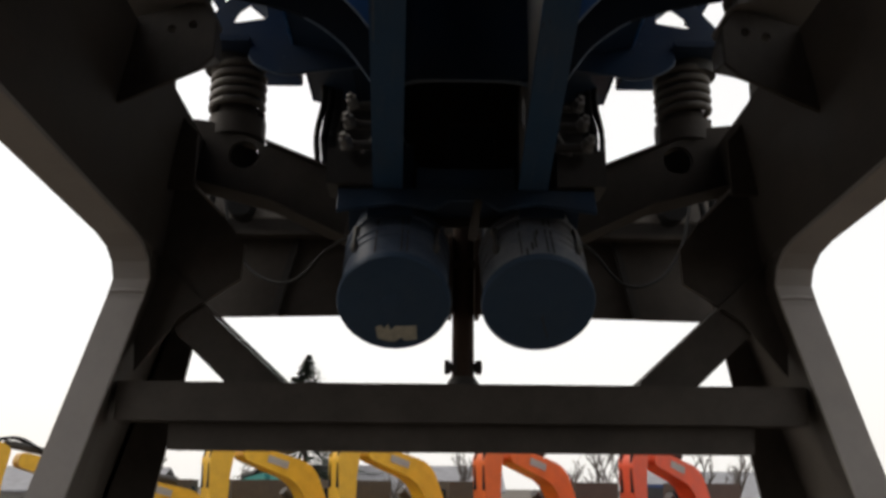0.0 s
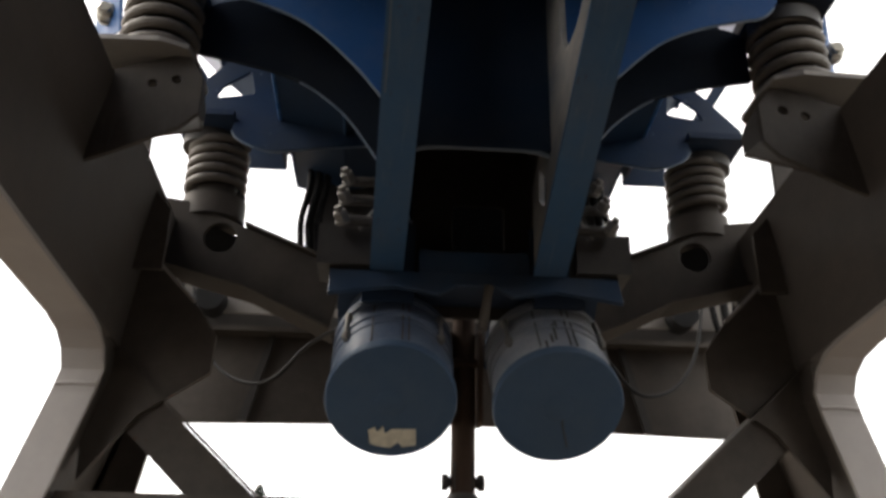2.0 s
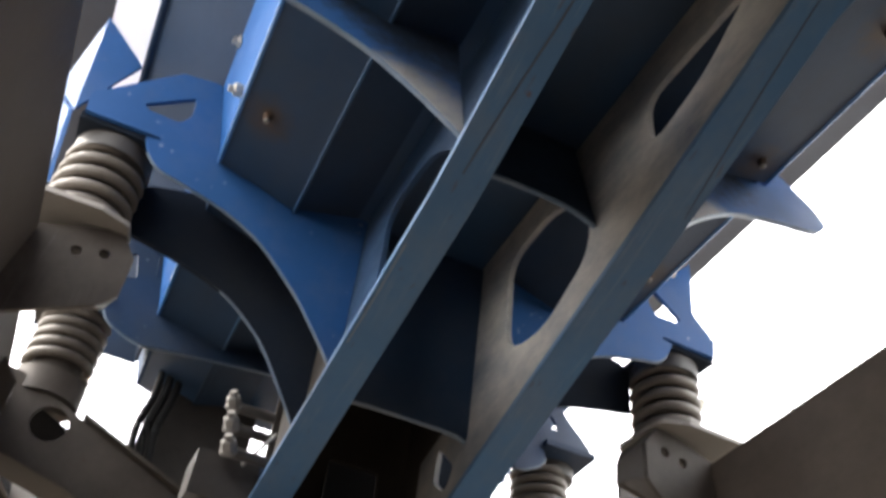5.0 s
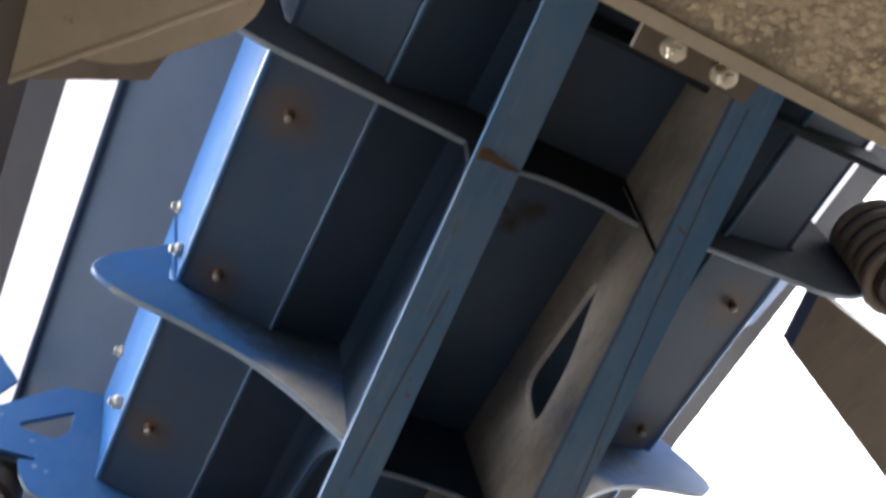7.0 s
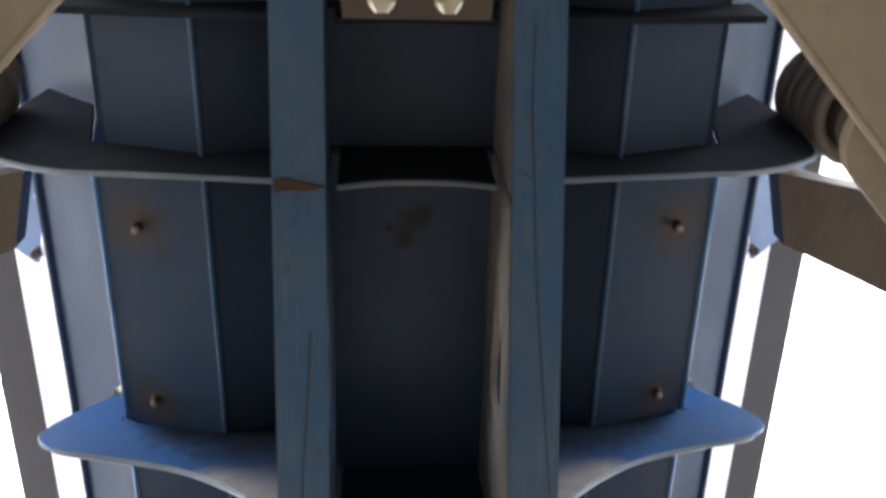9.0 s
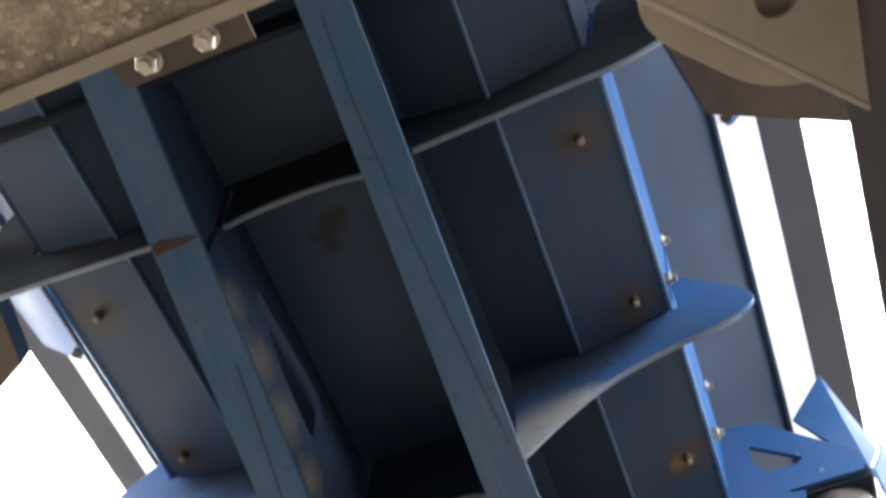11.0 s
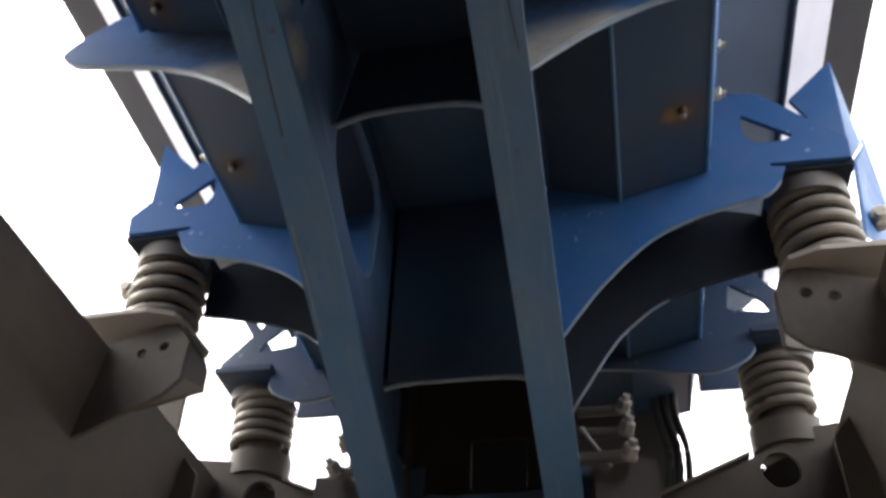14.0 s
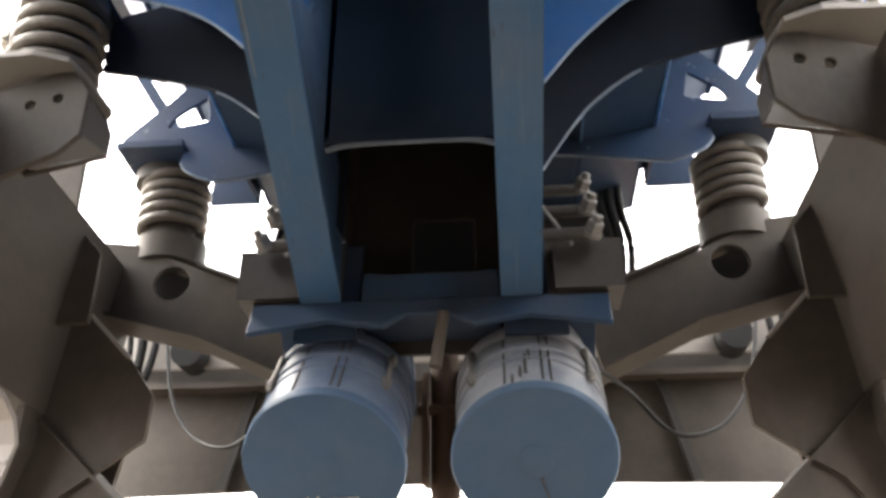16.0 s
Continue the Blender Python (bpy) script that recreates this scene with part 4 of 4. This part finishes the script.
for x in (-0.045, 0.045):
    part("nut", rod(bmesh.new(), (x - 0.008, 0, 0.058), (x + 0.008, 0, 0.058), 0.022, n=6), DARK, tb)
part("sleeve", rod(bmesh.new(), (0.010, -0.375, 0.335), (0.026, -0.375, 0.44), 0.0115, 0.0105), GREY, tb, "dusty grey sleeve above the rod", True)
for x in (-0.040, 0.040):
    cheek = rounded([(-0.055, 0.20), (0.045, 0.20), (0.05, 0.34), (0.02, 0.45), (-0.03, 0.45), (-0.06, 0.34)], 0.02)
    part("clevis_cheek", slab([(x - 0.006, u, v) for u, v in cheek], (0.012, 0, 0), 0.002), RUSTY, tb, "rust-brown clevis plate")
part("clevis_pin", rod(bmesh.new(), (-0.062, -0.02, 0.36), (0.062, -0.02, 0.36), 0.013, n=14), RUSTY, tb)
part("fork", block((0, 0, 0.07), (0.05, 0.05, 0.07)), DARK, tb)


# ---- yard behind: excavators, trees, houses ----
def excavator(x, y, turn, paint, label, high=1.0):
    e = thing("excavator", label, "excavator", "row of parked excavators", at=(x, y, -1.3))
    e.rotation_euler, e.scale = (0, 0, radians(turn)), (1.15, 1.15, 1.15)
    w = 0.17

    def side(points, half):
        return slab([(u, -half, v) for u, v in points], (0, 2 * half, 0), 0.02)

    boom = rounded([(2.50, 1.2), (1.80, 2.72), (0.42, 3.05), (0.36, 2.78), (1.50, 2.40), (2.10, 1.15)], 0.3, 6)
    b = part("boom", side([(u, v * high) for u, v in boom], w), paint, e)
    part("nameplate", block((1.05, -w - 0.006, 2.74 * high), (0.42, 0.01, 0.12), pose(0, 0, 0, 0, 15, 0), 0), WALL, b)
    stick = rounded([(0.26, 3.10), (0.02, 3.25), (-0.22, 2.8), (-0.12, 0.75), (0.12, 0.75), (0.16, 2.5)], 0.1)
    part("stick", side([(u, v * high) for u, v in stick], w * 0.85), paint, e)
    part("bucket", side(rounded([(-0.25, 0.85), (0.25, 0.85), (0.75, 0.45), (0.55, 0.03), (0.0, 0.03), (-0.25, 0.4)], 0.12), 0.5), TRACK, e)
    for o in (-0.1, 0.1):
        part("hose", pipe(curve2([(0.9, o, 2.98 * high), (0.35, o, 3.30 * high), (-0.12, o, 3.10 * high), (-0.2, o, 2.3 * high)], 6), 0.03, 6), RUBBER, e)
    part("boom_cylinder", rod(bmesh.new(), (2.9, 0.33, 1.0), (1.5, 0.33, 2.25 * high), 0.08), DARK, e)
    part("stick_cylinder", rod(bmesh.new(), (1.4, 0, 2.95 * high), (0.15, 0, 3.20 * high), 0.07), DARK, e)
    part("house", side(rounded([(2.2, 0.95), (5.0, 0.95), (5.2, 1.75), (3.9, 1.8), (2.3, 1.5)], 0.12), 1.2), paint, e)
    cab = part("cab", block((3.3, 0.75, 1.65), (1.3, 0.9, 1.5), None, 0.08), TRACK, e)
    part("cab_window", block((2.64, 0.75, 1.85), (0.03, 0.7, 0.8), None, 0.02), GLASS_DARK, cab)
    for o in (-1.05, 1.05):
        part("track", side([(u, v) for u, v in rounded([(1.6, 0.02), (5.2, 0.02), (5.4, 0.5), (5.1, 0.85), (1.7, 0.85), (1.4, 0.5)], 0.25)], 0.26), TRACK, e).location = (0, o, 0)
    return e


D = 17.0
excavator(-8.9, D + 1.0, 42, YELLOW, "yellow excavator with folded arm parked in the row", 0.93)
excavator(-6.6, D + 0.6, 40, YELLOW, "yellow excavator with lowered boom and worn paint", 0.80)
excavator(-4.15, D, 42, YELLOW, "yellow excavator with upright stick and hoses", 0.98)
excavator(-1.75, D, 42, YELLOW, "yellow excavator with arched boom beside an orange one", 0.99)
excavator(0.98, D, 42, ORANGE, "orange excavator with a pale nameplate on its boom", 0.98)
excavator(3.75, D, 42, REDORANGE, "red-orange excavator at the end of the row", 0.97)
excavator(-3.75, D + 5, 138, TEAL, "teal excavator standing behind the yellow ones", 0.84)


def loader(x, y):
    v = thing("loader", "dark blue wheel loader behind the orange excavators", "loader", at=(x, y, -1.3))
    part("body", block((0, 0, 1.25), (4.2, 2.0, 0.9), None, 0.15), NAVY, v)
    c = part("cab", block((0.4, 0, 2.2), (1.4, 1.5, 1.1), None, 0.1), NAVY, v)
    part("window", block((0.4, -0.76, 2.3), (1.1, 0.03, 0.7), None, 0.02), GLASS_DARK, c)
    for a in (-1.3, 1.3):
        for o in (-0.95, 0.95):
            part("wheel", rod(bmesh.new(), (a, o - 0.25, 0.65), (a, o + 0.25, 0.65), 0.65, n=28), RUBBER, v)


loader(6.2, D + 10)


def house(x, y, w, h, label):
    g = thing("house", label, "house", "houses behind the yard", at=(x, y, -1.3))
    part("wall", block((0, 0, h / 2), (w, 6, h), None, 0), WALL, g)
    part("roof", slab([(-w / 2 - 0.4, -3.5, h), (w / 2 + 0.4, -3.5, h), (w / 2 + 0.4, 0, h + 1.5), (-w / 2 - 0.4, 0, h + 1.5)], (0, 0, 0.15), 0), ROOF, g)
    part("roof", slab([(-w / 2 - 0.4, 3.5, h), (w / 2 + 0.4, 3.5, h), (w / 2 + 0.4, 0, h + 1.51), (-w / 2 - 0.4, 0, h + 1.51)], (0, 0, 0.15), 0), ROOF, g)
    for k in range(max(2, int(w / 3))):
        part("window", block((-w / 2 + 1.5 + k * 3, -3.02, h * 0.55), (1.0, 0.06, 1.1), None, 0), GLASS_DARK, g)


house(18.0, 52, 11, 1.9, "low grey-roofed house behind bare trees")
house(-3.0, 58, 14, 2.2, "grey weathered shed beyond the parked excavators")
house(-24.0, 60, 12, 2.0, "low grey-walled building at the edge of the yard")


def bare_tree(x, y, h, seed):
    rng = random.Random(seed)
    t = thing("bare_tree", "leafless grey tree with fine twigs", "tree", "bare trees behind the yard", at=(x, y, -1.3))
    limbs, twigs = bmesh.new(), bmesh.new()

    def grow(a, d, length, r, level):
        b = a + d * length
        rod(limbs if level < 2 else twigs, a, b, r, r * 0.6, n=6 if level < 2 else 4)
        if level < 4:
            for _ in range(4 if level else 7):
                q = a.lerp(b, rng.uniform(0.35, 1.0))
                nd = (d + Vector((rng.uniform(-1, 1), rng.uniform(-1, 1), rng.uniform(-0.1, 0.8))) * 0.7).normalized()
                grow(q, nd, length * rng.uniform(0.4, 0.62), r * 0.5, level + 1)

    grow(Vector((0, 0, 0)), Vector((0, 0, 1)), h * 0.45, h * 0.022, 0)
    part("trunk", limbs, BARK, t)
    part("twigs", twigs, BARK, t)


for i, (x, y, h) in enumerate(((-15, 48, 6.0), (-9.5, 44, 5.0), (-2.0, 46, 4.6), (1.6, 50, 5.6), (6.6, 44, 5.2), (8.6, 46, 5.8), (13.5, 45, 5.4), (15.5, 46, 6.2), (11, 52, 5.5), (-20, 50, 6.0))):
    bare_tree(x, y, h, 20 + i)


def conifer(x, y, h):
    rng = random.Random(5)
    t = thing("conifer", "dark green conifer rising behind the yard", "tree", at=(x, y, -1.3))
    part("trunk", rod(bmesh.new(), (0, 0, 0), (0, 0, h), 0.18, 0.02, n=8), BARK, t)
    bm = bmesh.new()
    for i in range(1800):
        k = rng.random() ** 0.8
        z, r = h * (0.12 + 0.88 * k), (1 - k) * h * 0.55 * rng.uniform(0.3, 1.15) + 0.05
        a = rng.uniform(0, 2 * math.pi)
        p, d = Vector((0, 0, z)), Vector((math.cos(a), math.sin(a), rng.uniform(-0.35, 0.1)))
        q = p + d * r
        u = Vector((-d.y, d.x, 0)) * 0.16
        vs = [bm.verts.new(v) for v in (p + d * r * 0.3, q - u, q + d * 0.15, q + u + Vector((0, 0, 0.05)))]
        bm.faces.new(vs)
    part("crown", bm, NEEDLE, t)


conifer(-8.4, 58, 11.0)
